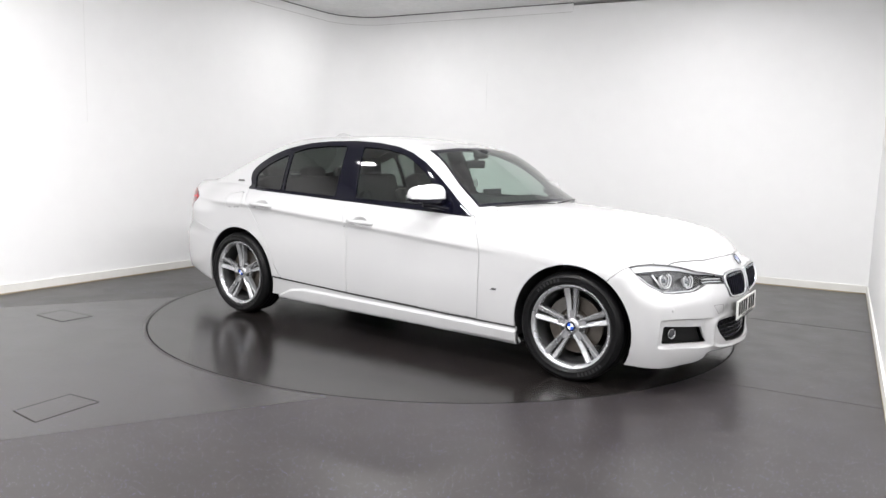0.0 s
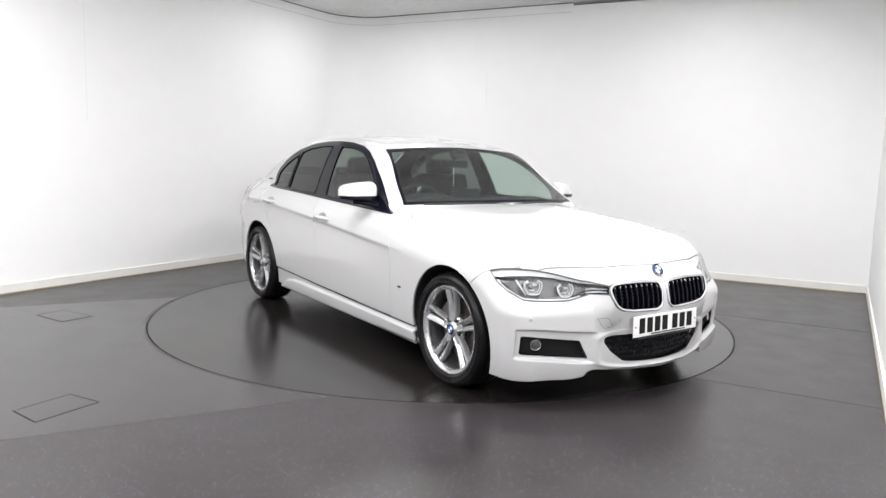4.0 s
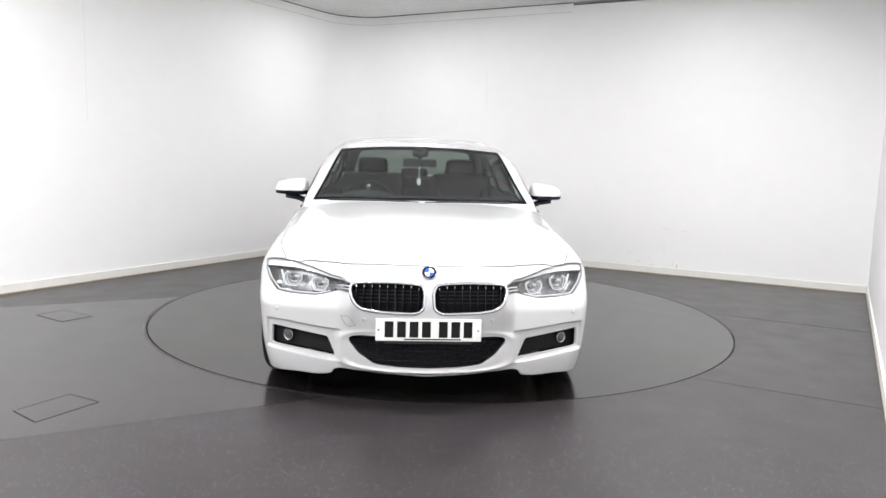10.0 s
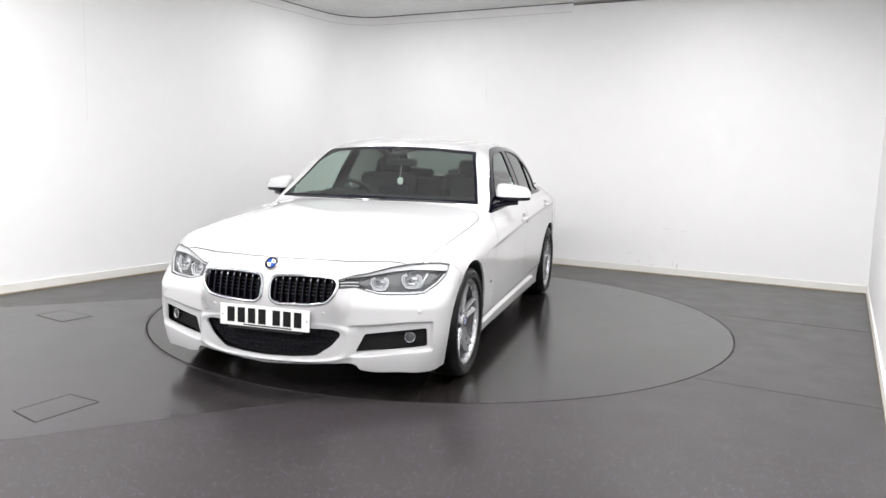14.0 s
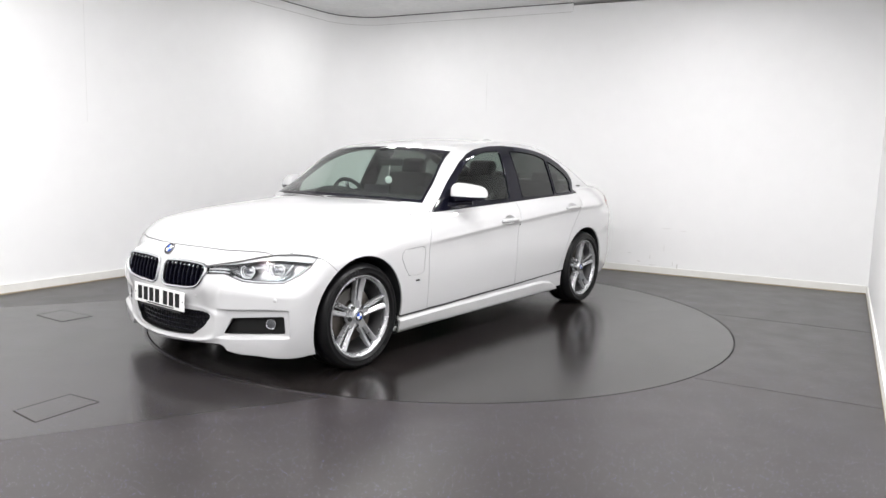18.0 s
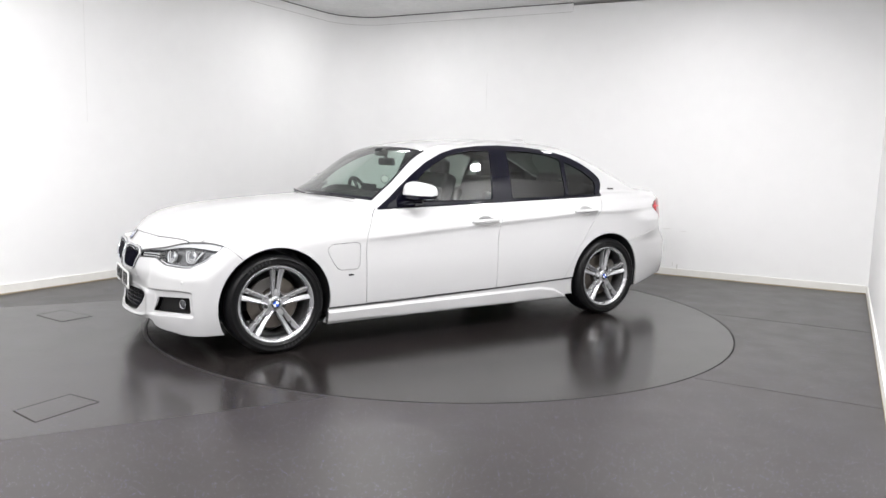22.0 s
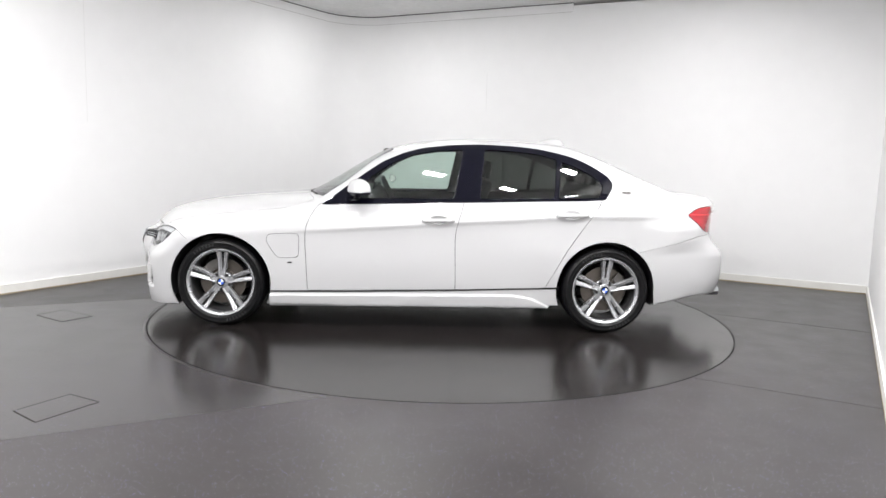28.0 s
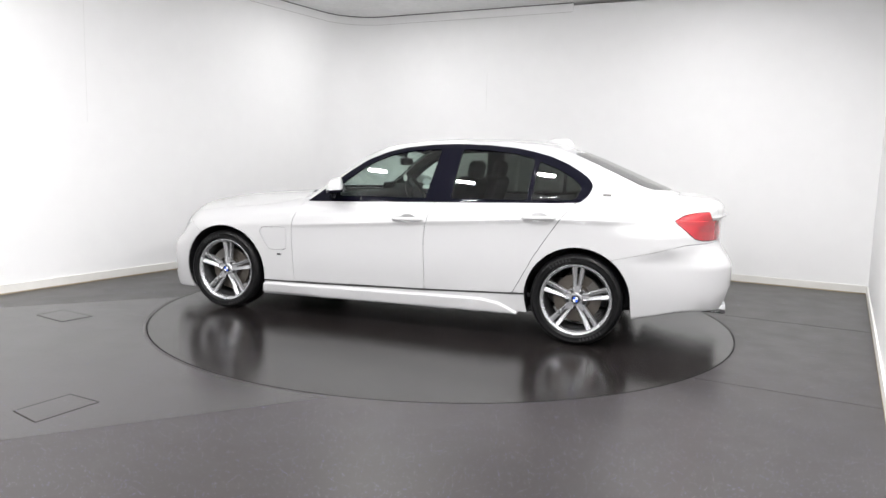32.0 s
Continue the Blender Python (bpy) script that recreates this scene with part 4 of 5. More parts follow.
for s in (1, -1):
    f = lambda p: p if s > 0 else mirror(*p)
    sheet("window_surround", *f(frame_rest), GLOSS_BLACK, car, "gloss black window surround and pillar", thick=0.015)
    sheet("front_side_window", *f(panes[0]), SIDE_GLASS, car, "clear greenish side window")
    sheet("rear_side_window", *f(panes[1]), PRIVACY_GLASS, car, "dark tinted side window")
    sheet("quarter_window", *f(panes[2]), PRIVACY_GLASS, car, "dark tinted quarter window")
    for poly in (FRONT_PANE, REAR_PANE, QUARTER_PANE):
        ring = rounded(poly, 0.025, 4)
        ring = [(a[0] + (b[0] - a[0]) * k / 4, a[1] + (b[1] - a[1]) * k / 4) for a, b in zip(ring, ring[1:] + ring[:1]) for k in range(4 if math.dist(a, b) > 0.08 else 1)]
        x, z = np.array(ring).T
        y = np.full(len(x), 0.75)
        for _ in range(25):
            y = y - body_field(x, y, z) * 0.9
        part("pane_seal", tube([(a, s * (b + 0.001), c) for a, b, c in zip(x, y, z)], 0.0036, 6, closed=True), GLOSS_BLACK, car, "thin glossy black seal round the side glass", smooth=True)
    bm = bmesh.new()
    pts = [(0.68, 0.902), (0.4, 0.913), (0.147, 0.9225), (-0.355, 0.9405), (-0.9, 0.9595), (-1.37, 0.976)]
    line = []
    for a, b in zip(pts, pts[1:]):
        for k in range(6):
            t = k / 6
            line.append((a[0] + (b[0] - a[0]) * t, a[1] + (b[1] - a[1]) * t))
    pl = []
    for x, z in line:
        y = 0.84
        for _ in range(12):
            y -= float(body_field(np.array([x]), np.array([y]), np.array([z]))[0]) * 0.9
        pl.append((x, s * (y + 0.001), z))
    part("belt_trim", tube(pl, 0.0055, 6, bm), GLOSS_BLACK, car, "thin gloss black strip under the windows", smooth=True)


def body_x(y, z, guess=2.1):
    """Where the nose surface lies at a height and a distance from the middle."""
    x = np.full(1, guess)
    for _ in range(20):
        x = x - body_field(x, np.array([y]), np.array([z])) * 0.9
    return float(x[0])


def body_y(x, z, guess=0.9):
    y = np.full(1, guess)
    for _ in range(20):
        y = y - body_field(np.array([x]), y, np.array([z])) * 0.9
    return float(y[0])


# ---- nose: kidney grilles, lower grille, fog openings ----
for s in (1, -1):
    f = lambda p: p if s > 0 else mirror(*p)
    loop = []
    ring = [(0.2 + (y - 0.2) * 0.965, 0.572 + (z - 0.572) * 0.93) for y, z in rounded(KIDNEY, 0.02, 4)]
    for (y0, z0), (y1, z1) in zip(ring, ring[1:] + ring[:1]):
        for k in range(2):
            y, z = y0 + (y1 - y0) * k / 2, z0 + (z1 - z0) * k / 2
            loop.append((body_x(y, z) + 0.002, s * y, z))
    loop = [q for i, q in enumerate(loop) if (Vector(q) - Vector(loop[i - 1])).length > 0.003]
    grille = part("kidney_grille", tube(loop, 0.0085, 10, closed=True), CHROME, car, "chrome ringed kidney grille with black slats", smooth=True)
    deep = kidney[0].copy()
    deep[:, 0] -= 0.045
    sheet("backing", *f((deep, kidney[1])), GAP, grille)
    for i in range(9):
        y = 0.05 + i * 0.0385
        zs = [q / 100 for q in range(48, 67)]
        inner = [z for z in zs if outline(np.array([y]), np.array([z]), KIDNEY)[0] < -0.006]
        bm = bmesh.new()
        rows = []
        for z in inner:
            x = body_x(y, z)
            rows.append([bm.verts.new((x + dx, s * (y + dy), z)) for dx, dy in ((-0.04, 0.004), (-0.004, 0.004), (0.0, 0.0), (-0.004, -0.004), (-0.04, -0.004))])
        for a, b in zip(rows, rows[1:]):
            for k in range(4):
                bm.faces.new((a[k], a[k + 1], b[k + 1], b[k]))
        bm.faces.new(rows[0])
        bm.faces.new(rows[-1][::-1])
        part("slat", bm, GLOSS_BLACK, grille)
        z = inner[-1]
        part("slat_tip", tube([(body_x(y, z) + 0.001, s * y, z - 0.004), (body_x(y, z - 0.02) + 0.001, s * y, z - 0.02)], 0.0026, 6), CHROME, grille, smooth=True)
    for k in range(4):
        z = 0.548 + k * 0.018
        part("louvre", tube([(body_x(y, z) - 0.03, s * y, z) for y in (0.05, 0.12, 0.2, 0.28, 0.345)], 0.0022, 5), PLASTIC, grille)
    deep = fog[0].copy()
    deep[:, 0] -= 0.035
    deep[:, 1] -= 0.015
    pocket = sheet("fog_lamp_opening", *f((deep, fog[1])), GAP, car, "black insert round the fog lamp")
    m = Matrix.Translation((body_x(0.715, 0.333) - 0.026, s * 0.712, 0.333)) @ Matrix.Rotation(s * radians(28), 4, "Z") @ Matrix.Rotation(radians(-90), 4, "Z")
    fl = part("fog_lamp", lathe([(0.027, 0.0), (0.029, 0.008), (0.0265, 0.01), (0.0245, 0.003)], 32, m=m), SATIN, pocket, "round fog lamp with chrome ring", smooth=True)
    part("lens", lathe([(0.025, 0.003), (0.018, 0.007), (0.008, 0.009), (0.0005, 0.0095)], 24, m=m), FOG_GLASS, fl, smooth=True)

deep = lower[0].copy()
deep[:, 0] -= 0.05
lower_grille = sheet("lower_grille", *whole(deep, lower[1]), GAP, car, "black mesh grille in the lower bumper")
for k in range(5):
    z = 0.25 + k * 0.026
    w = 0.29 + k * 0.022
    pts = [(body_x(abs(y), z) - 0.032, y, z) for y in np.linspace(-w, w, 15)]
    part("mesh_bar", tube(pts, 0.003, 6), GLOSS_BLACK, lower_grille, smooth=True)
for k in range(27):
    y = -0.325 + k * 0.025
    z0 = 0.24 + max(0, abs(y) - 0.2) * 0.45
    part("mesh_bar", tube([(body_x(abs(y), z) - 0.034, y + (0.006 if (k + j) % 2 else -0.006), z) for j, z in enumerate((z0, 0.27, 0.296, 0.322, 0.348, 0.373)) if z >= z0], 0.0026, 5), GLOSS_BLACK, lower_grille)

# number plate: plain bars for the characters
plate = part("number_plate", box((0.006, 0.52, 0.111)), PLATE, car, "white number plate with black characters", bevel=0.004)
plate.matrix_basis = pose(2.174, 0, 0.42, 0, -1.5, 0)
for y, w in ((0.194, 0.05), (0.133, 0.05), (0.072, 0.05), (0.011, 0.05), (-0.072, 0.05), (-0.133, 0.05), (-0.194, 0.05)):
    part("plate_bar", box((0.002, w * 0.86, 0.079), pose(0.0036, -y, 0.003)), PLATE_INK, plate)
for y in (-0.245, 0.245):
    part("plate_bolt", lathe([(0.0005, 0.0025), (0.004, 0.002), (0.0055, 0.0)], 12, m=Matrix.Translation((0.003, y, 0.0)) @ Matrix.Rotation(radians(-90), 4, "Z")), SATIN, plate)
part("plate_bar", box((0.002, 0.28, 0.006), pose(0.0036, 0.02, -0.046)), PLATE_INK, plate)
TOW = [(-0.437, 0.468), (-0.396, 0.476), (-0.358, 0.426), (-0.404, 0.419)]
for (y0, z0), (y1, z1) in zip(TOW, TOW[1:] + TOW[:1]):
    pts = [(body_x(abs(y0 + (y1 - y0) * k / 4), z0 + (z1 - z0) * k / 4) - 0.0004, y0 + (y1 - y0) * k / 4, z0 + (z1 - z0) * k / 4) for k in range(5)]
    part("towing_cover_joint", tube(pts, 0.0012, 5), SEAM_SHADE, front_bumper)
part("dealer_strip", box((0.004, 0.43, 0.014), pose(2.171, 0, 0.357)), PLASTIC, car, "thin black strip below the number plate", bevel=0.001)

# parking sensors and towing cover
for y, z in ((0.318, 0.462), (-0.318, 0.462), (0.77, 0.474), (-0.77, 0.474)):
    x = body_x(abs(y), z, 2.0)
    g = field_normal(np.array([[x, abs(y), z]]))[0]
    d = Vector((g[0], g[1] * math.copysign(1, y), g[2])).normalized()
    m = Matrix.Translation(Vector((x, y, z)) + d * 0.001) @ d.to_track_quat("Y", "Z").to_matrix().to_4x4()
    part("parking_sensor", lathe([(0.0005, 0.001), (0.0085, 0.001), (0.0105, -0.001), (0.0115, -0.004)], 20, m=m), PAINT, front_bumper, smooth=True)


# ---- emblems: a black-rimmed disc in plain quarters ----
def emblem(parent, m, r, name="emblem"):
    """A round badge whose face looks along its own y axis."""
    ob = part(name, disc_cap(lathe([(r, -0.004), (r, 0.0), (r * 0.94, 0.003), (r * 0.66, 0.002)], 40, m=m), r * 0.66, 0.002, 40, m), GLOSS_BLACK, parent, "round emblem in blue and white quarters")
    for q in range(4):
        pts = [(0, 0)] + [(r * 0.64 * math.cos(radians(a)), r * 0.64 * math.sin(radians(a))) for a in range(q * 90, q * 90 + 91, 10)]
        part("quarter", prism(pts, 0.0012, m @ Matrix.Translation((0, 0.002, 0)) @ Matrix.Rotation(radians(-90), 4, "X")), BLUE if q % 2 else WHITE, ob)
    part("rim", lathe([(r * 1.0, 0.0), (r * 1.03, 0.002), (r * 0.98, 0.0045), (r * 0.92, 0.0035)], 40, m=m), CHROME, ob, smooth=True)
    return ob


g = field_normal(np.array([[body_x(0, 0.692), 0.0, 0.692]]))[0]
d = Vector((g[0], 0, g[2])).normalized()
emblem(car, Matrix.Translation(Vector((body_x(0, 0.692), 0, 0.692)) + d * 0.004) @ d.to_track_quat("Y", "Z").to_matrix().to_4x4(), 0.037)

# ---- headlamps ----
def lamp_point(q, z, depth, s):
    """A point set below the lamp's surface, from its place along the corner (x - y) and its height."""
    lo, hi = 0.2, 0.95
    for _ in range(15):
        y = (lo + hi) / 2
        if body_x(y, z) - y > q:
            lo = y
        else:
            hi = y
    w = push(np.array([[body_x(y, z), y, z]]), -depth)[0]
    return (w[0], s * w[1], w[2])


for s in (1, -1):
    f = lambda p: p if s > 0 else mirror(*p)
    lf = lambda v: outline(v[:, 0] - v[:, 1], v[:, 2], rounded(HEADLAMP, 0.008))
    rim, clear = take(lamp, lambda v: -(lf(v) + 0.0028), 0.0, False)
    head = sheet("headlamp", *f((push(clear[0], 0.001), clear[1])), LENS, car, "clear swept-back headlamp with twin light rings")
    sheet("rim", *f((push(rim[0], 0.001), rim[1])), SATIN_DARK, head, thick=0.012)
    bowl = cut(*lamp, lf(lamp[0]) + 0.004)
    depth = np.clip(-lf(bowl[0]) / 0.03, 0, 1)
    bowl = (push(bowl[0], -(0.008 + 0.045 * depth * (2 - depth))[:, None]), bowl[1])
    sheet("bowl", *f(bowl), LAMP_BLACK, head, "dark grey reflector bowl")
    # silver brow under the top edge, widest at the outer tip
    top = HEADLAMP[:7]
    wide = [0.006, 0.011, 0.02, 0.027, 0.034, 0.036, 0.03]
    band = cut(*lamp, np.maximum(lf(lamp[0]) + 0.003, outline(lamp[0][:, 0] - lamp[0][:, 1], lamp[0][:, 2], [(q, z + 0.05) for q, z in top] + [(q, z - w) for (q, z), w in list(zip(top, wide))[::-1]])))
    sheet("light_brow", *f((push(band[0], -0.008), band[1])), LAMP_SILVER, head, "satin silver band under the top edge", thick=0.004)
    edge = np.array(HEADLAMP[7:14])
    part("lower_strip", tube([lamp_point(q, z + 0.009, 0.009, s) for q, z in edge], 0.0042, 6), LAMP_SILVER, head, smooth=True)
    inner = HEADLAMP[0][0]
    for z in (0.607, 0.622):
        part("indicator_bar", tube([lamp_point(inner - d, z - d * 0.05, 0.011, s) for d in (0.02, 0.07, 0.12, 0.16)], 0.0034, 6), LAMP_SILVER, head, smooth=True)
    for cy, cz, r in ((0.703, 0.624, 0.05), (0.556, 0.611, 0.045)):
        cx = body_x(cy, cz)
        g = field_normal(np.array([[cx, cy, cz]]))[0]
        d = (Vector((g[0], g[1] * s, g[2])) + Vector((0.7, 0, 0))).normalized()
        m = Matrix.Translation(Vector((cx, s * cy, cz)) - d * 0.034) @ d.to_track_quat("Y", "Z").to_matrix().to_4x4()
        ring = [(0.55, 0.66), (0.98, 0.4), (1.0, -0.1), (0.62, -0.72), (0.3, -0.8), (-0.3, -0.8), (-0.62, -0.72), (-1.0, -0.1), (-0.98, 0.4), (-0.55, 0.66)]
        part("light_ring", tube([m @ Vector((a * r, 0.016, b * r)) for a, b in ring], 0.0034, 8), LIGHT_GUIDE, head, smooth=True)
        part("light_ring", tube([m @ Vector((a * r * 0.8, 0.008, b * r * 0.8)) for a, b in ring], 0.0026, 8), LAMP_SILVER, head, smooth=True)
        part("reflector", prism([(a * r * 0.78, b * r * 0.78) for a, b in ring], 0.003, m @ Matrix.Translation((0, -0.008, 0)) @ Matrix.Rotation(radians(-90), 4, "X") @ Matrix.Scale(-1, 4, (0, 1, 0))), SATIN_DARK, head)
        for k, (a, b, w, h, tilt) in enumerate(((-0.32, 0.22, 0.5, 0.28, 24), (0.34, 0.2, 0.44, 0.3, -18), (0.0, -0.3, 0.7, 0.3, 30), (-0.5, -0.12, 0.2, 0.3, -30))):
            part("facet", box((w * r, 0.003, h * r), m @ Matrix.Translation((a * r, 0.0, b * r)) @ Matrix.Rotation(radians(tilt), 4, "X") @ Matrix.Rotation(radians(tilt * 0.6), 4, "Z")), CHROME if k % 2 else LAMP_SILVER, head)
        part("projector", lathe([(r * 0.3, -0.006), (r * 0.28, 0.004), (r * 0.2, 0.009), (r * 0.1, 0.011), (0.0005, 0.0115)], 24, m=m @ Matrix.Translation((0.12 * r, 0, -0.02 * r))), LENS_SOLID, head, smooth=True)
    part("wing_divider", tube([lamp_point(HEADLAMP[4][0] + 0.03, 0.66, 0.02, s), lamp_point(HEADLAMP[9][0] + 0.02, 0.592, 0.02, s)], 0.005, 6), LAMP_SILVER, head, smooth=True)
    # tail lamp
    tf = lambda v: outline(v[:, 0] + v[:, 1], v[:, 2], rounded(TAIL_LAMP, 0.012))
    edge, lens = take(tail, lambda v: -(tf(v) + 0.004), 0.0, False)
    tl = sheet("tail_lamp", *f((push(lens[0], 0.002), lens[1])), RED_LENS, car, "wraparound red tail lamp with dark edge", thick=0.02)
    sheet("rim", *f((push(edge[0], 0.001), edge[1])), DARK_RED, tl, thick=0.015)
    strip = lambda poly, off, m, name: sheet(name, *f((lambda q: (push(q[0], off), q[1]))(cut(*tail, np.maximum(outline(tail[0][:, 0] + tail[0][:, 1], tail[0][:, 2], rounded(poly, 0.01)), tf(tail[0]) + 0.006)))), m, tl)
    strip([(-1.1, 0.893), (-1.5, 0.886), (-2.0, 0.874), (-2.0, 0.867), (-1.5, 0.879), (-1.1, 0.886)], 0.0035, RED_GLOW, "light_strip")
    # darker red patch in the inner part of the lens
    strip([(-1.42, 0.852), (-1.6, 0.858), (-1.75, 0.845), (-1.74, 0.815), (-1.58, 0.808), (-1.46, 0.822)], 0.003, SMOKED_RED, "inner_dark_patch")
    strip([(-1.73, 0.88), (-1.95, 0.88), (-1.95, 0.74), (-1.76, 0.74)], 0.0026, SMOKED_RED, "reversing_light")

# ---- door handles, mirrors, side badges ----
def handle(parent, x0, x1, z0, z1, s):
    """A pull grip on two feet over a shallow recess."""
    n = 14
    bm = bmesh.new()
    rings = []
    for i in range(n + 1):
        t = i / n
        x, z = x0 + (x1 - x0) * t, z0 + (z1 - z0) * t
        y = body_y(x, z)
        bulge = math.sin(math.pi * t) ** 0.45
        hh = 0.009 + 0.0065 * bulge
        off = 0.003 + 0.028 * bulge
        rings.append([bm.verts.new((x, s * (y + off * c), z + hh * q)) for c, q in ((0.35, -1), (0.85, -0.85), (1.0, -0.2), (0.97, 0.45), (0.75, 0.95), (0.35, 1.0), (0.25, 0.0))])
    for a, b in zip(rings, rings[1:]):
        for k in range(7):
            bm.faces.new((a[k], a[(k + 1) % 7], b[(k + 1) % 7], b[k]))
    bm.faces.new(rings[0])
    bm.faces.new(rings[-1][::-1])
    part("handle", bm, PAINT, parent, smooth=True)


def blob(m, power=2.6, nu=28, nv=16, z0=-1.0, z1=1.0, bm=None):
    """A rounded box-like solid, cut flat at the heights z0 and z1 of its own unit size."""
    bm = bm or bmesh.new()
    rows = []
    for j in range(nv + 1):
        z = z0 + (z1 - z0) * j / nv
        r = max(1 - abs(z) ** power, 0.0004) ** (1 / power)
        ring = []
        for i in range(nu):
            a = 2 * math.pi * i / nu
            c, q = math.cos(a), math.sin(a)
            k = (abs(c) ** power + abs(q) ** power) ** (-1 / power)
            ring.append(bm.verts.new(m @ Vector((c * k * r, q * k * r, z))))
        rows.append(ring)
    for a, b in zip(rows, rows[1:]):
        for i in range(nu):
            bm.faces.new((a[i], a[(i + 1) % nu], b[(i + 1) % nu], b[i]))
    bm.faces.new(rows[0][::-1])
    bm.faces.new(rows[-1])
    return bm


def shaped(bm, m, s):
    """Size the unit solid of a mirror housing: flat behind, domed above, lower and slimmer towards its outer end."""
    for v in bm.verts:
        x, y, z = v.co.x, v.co.y * s, v.co.z
        tall = 1 - 0.16 * y - 0.1 * max(y, 0) ** 3
        v.co = m @ Vector((0.078 * x * (1 - 0.25 * max(z, 0)) * (1 if x > 0 else 0.6) - 0.012 * y, s * 0.122 * y, (0.072 * z - 0.006 * x) * tall - 0.004 * y))
    return bm


for s in (1, -1):
    handle(DOORS["front_door", s], *GRIPS["front_door"], s)
    handle(DOORS["rear_door", s], *GRIPS["rear_door"], s)
    # mirror: white cap, black lower shell, glass, foot
    m = Matrix.Translation((0.395, s * 0.912, 1.013)) @ Matrix.Rotation(s * radians(17), 4, "Z")
    mir = part("wing_mirror", shaped(blob(Matrix(), 4.0, z0=-0.12), m, s), PAINT, car, "white wing mirror with black underside", smooth=True)
    part("lower_shell", shaped(blob(Matrix(), 3.4, z0=-0.46, z1=-0.17), m, s), GLOSS_BLACK, mir, smooth=True)
    part("indicator", tube([m @ Vector((0.0735 * math.cos(a) * 1.01, s * 0.1285 * math.sin(a), -0.0105)) for a in np.linspace(-0.3, 1.35, 14)], 0.004, 6), LIGHT_GUIDE, mir, smooth=True)
    part("mirror_glass", prism([(0.062 * math.cos(a), 0.032 * math.sin(a)) for a in np.linspace(0, 2 * math.pi, 25)[:-1]], 0.004, m @ Matrix.Translation((-0.056, 0, 0.004)) @ Matrix.Rotation(radians(90), 4, "Z") @ Matrix.Rotation(radians(90), 4, "X")), CHROME, mir, "mirror glass")
    part("foot", tube([(0.53, s * 0.77, 0.925), (0.48, s * 0.815, 0.938), (0.435, s * 0.87, 0.955), (0.41, s * 0.95, 0.966)], 0.02, 10), GLOSS_BLACK, mir, smooth=True)
    # side badges
    for x, z, w in ((0.9, 0.478, 0.04),):
        y = body_y(x, z)
        part("wing_badge", prism([(-w / 2, -0.006), (w / 2, -0.006), (w / 2, 0.005), (-w / 2 + 0.012, 0.006)], 0.003, Matrix.Translation((x, s * (y + (0 if s > 0 else 0.003)), z)) @ Matrix.Rotation(radians(90), 4, "X") @ Matrix.Translation((0, 0, -0.003))), PLASTIC, car, "small dark badge on the front wing")
    x, z = -1.55, 1.034
    y = body_y(x, z, 0.72)
    part("pillar_badge", box((0.095, 0.003, 0.013), Matrix.Translation((x, s * (y + 0.003), z)) @ Matrix.Rotation(radians(-4), 4, "Y") @ Matrix.Rotation(s * radians(25), 4, "X") @ Matrix.Rotation(s * radians(-9), 4, "Z")), CALIPER, car, "small grey lettered badge on the rear pillar")

# roof aerial
bm = bmesh.new()
rows = []
for x, w, h in ((-1.215, 0.008, 0.004), (-1.2, 0.022, 0.03), (-1.165, 0.027, 0.046), (-1.12, 0.025, 0.045), (-1.05, 0.019, 0.03), (-0.985, 0.006, 0.002)):
    z0 = float(roof_z(x)) - 0.004
    rows.append([bm.verts.new((x, w * c, z0 + h * q)) for c, q in ((-1.2, 0), (-0.8, 0.5), (-0.35, 0.95), (0, 1.05), (0.35, 0.95), (0.8, 0.5), (1.2, 0))])
for a, b in zip(rows, rows[1:]):
    for k in range(6):
        bm.faces.new((a[k], a[k + 1], b[k + 1], b[k]))
bm.faces.new(rows[0])
bm.faces.new(rows[-1][::-1])
part("roof_aerial", bm, PAINT, car, "white shark-fin roof aerial", smooth=True)

# cowl and wipers
pts = [(0.93, 0.0, 0.951), (0.915, 0.22, 0.951), (0.865, 0.45, 0.953), (0.82, 0.58, 0.953), (0.765, 0.69, 0.947)]
for s in (1, -1):
    bm = bmesh.new()
    rows = []
    for x, y, z in pts:
        rows.append([bm.verts.new((x + dx, s * y, z + dz)) for dx, dz in ((0.0, -0.034), (-0.012, -0.016), (-0.05, -0.008), (-0.09, -0.016))])
    for a, b in zip(rows, rows[1:]):
        for k in range(3):
            bm.faces.new((a[k], a[k + 1], b[k + 1], b[k]))
    part("cowl", bm, PLASTIC, car, "black cowl below the windscreen")
for y0, y1 in ((-0.62, -0.02), (0.02, 0.6)):
    pts = []
    for k in range(9):
        y = y0 + (y1 - y0) * k / 8
        z = 0.962 + 0.006 * math.sin(k / 8 * math.pi)
        pts.append((float(screen_x(z) - screen_bow(z) * y * y) + 0.01, y, z))
    wiper = part("wiper", tube(pts, 0.006, 6), PLASTIC, car, "black windscreen wiper", smooth=True)
    part("wiper_arm", tube([(q[0] + 0.006, q[1], q[2] + 0.002) for q in pts[1:6]], 0.005, 6), PLASTIC, wiper, smooth=True)

# exhaust and lower apron
apron = sheet("lower_apron", *whole(push(apron_panel[0], -0.03), apron_panel[1]), PLASTIC, car, "black lower rear apron")
for s in (1, -1):
    for y in (0.5, 0.42):
        part("exhaust_pipe", lathe([(0.034, -0.12), (0.036, 0.0), (0.036, 0.045), (0.033, 0.047), (0.031, 0.035), (0.031, -0.12)], 28, m=Matrix.Translation((-2.335, s * (y + 0.02), 0.278)) @ Matrix.Rotation(radians(90), 4, "Z")), CHROME, car, "round chrome exhaust tailpipe", smooth=True)

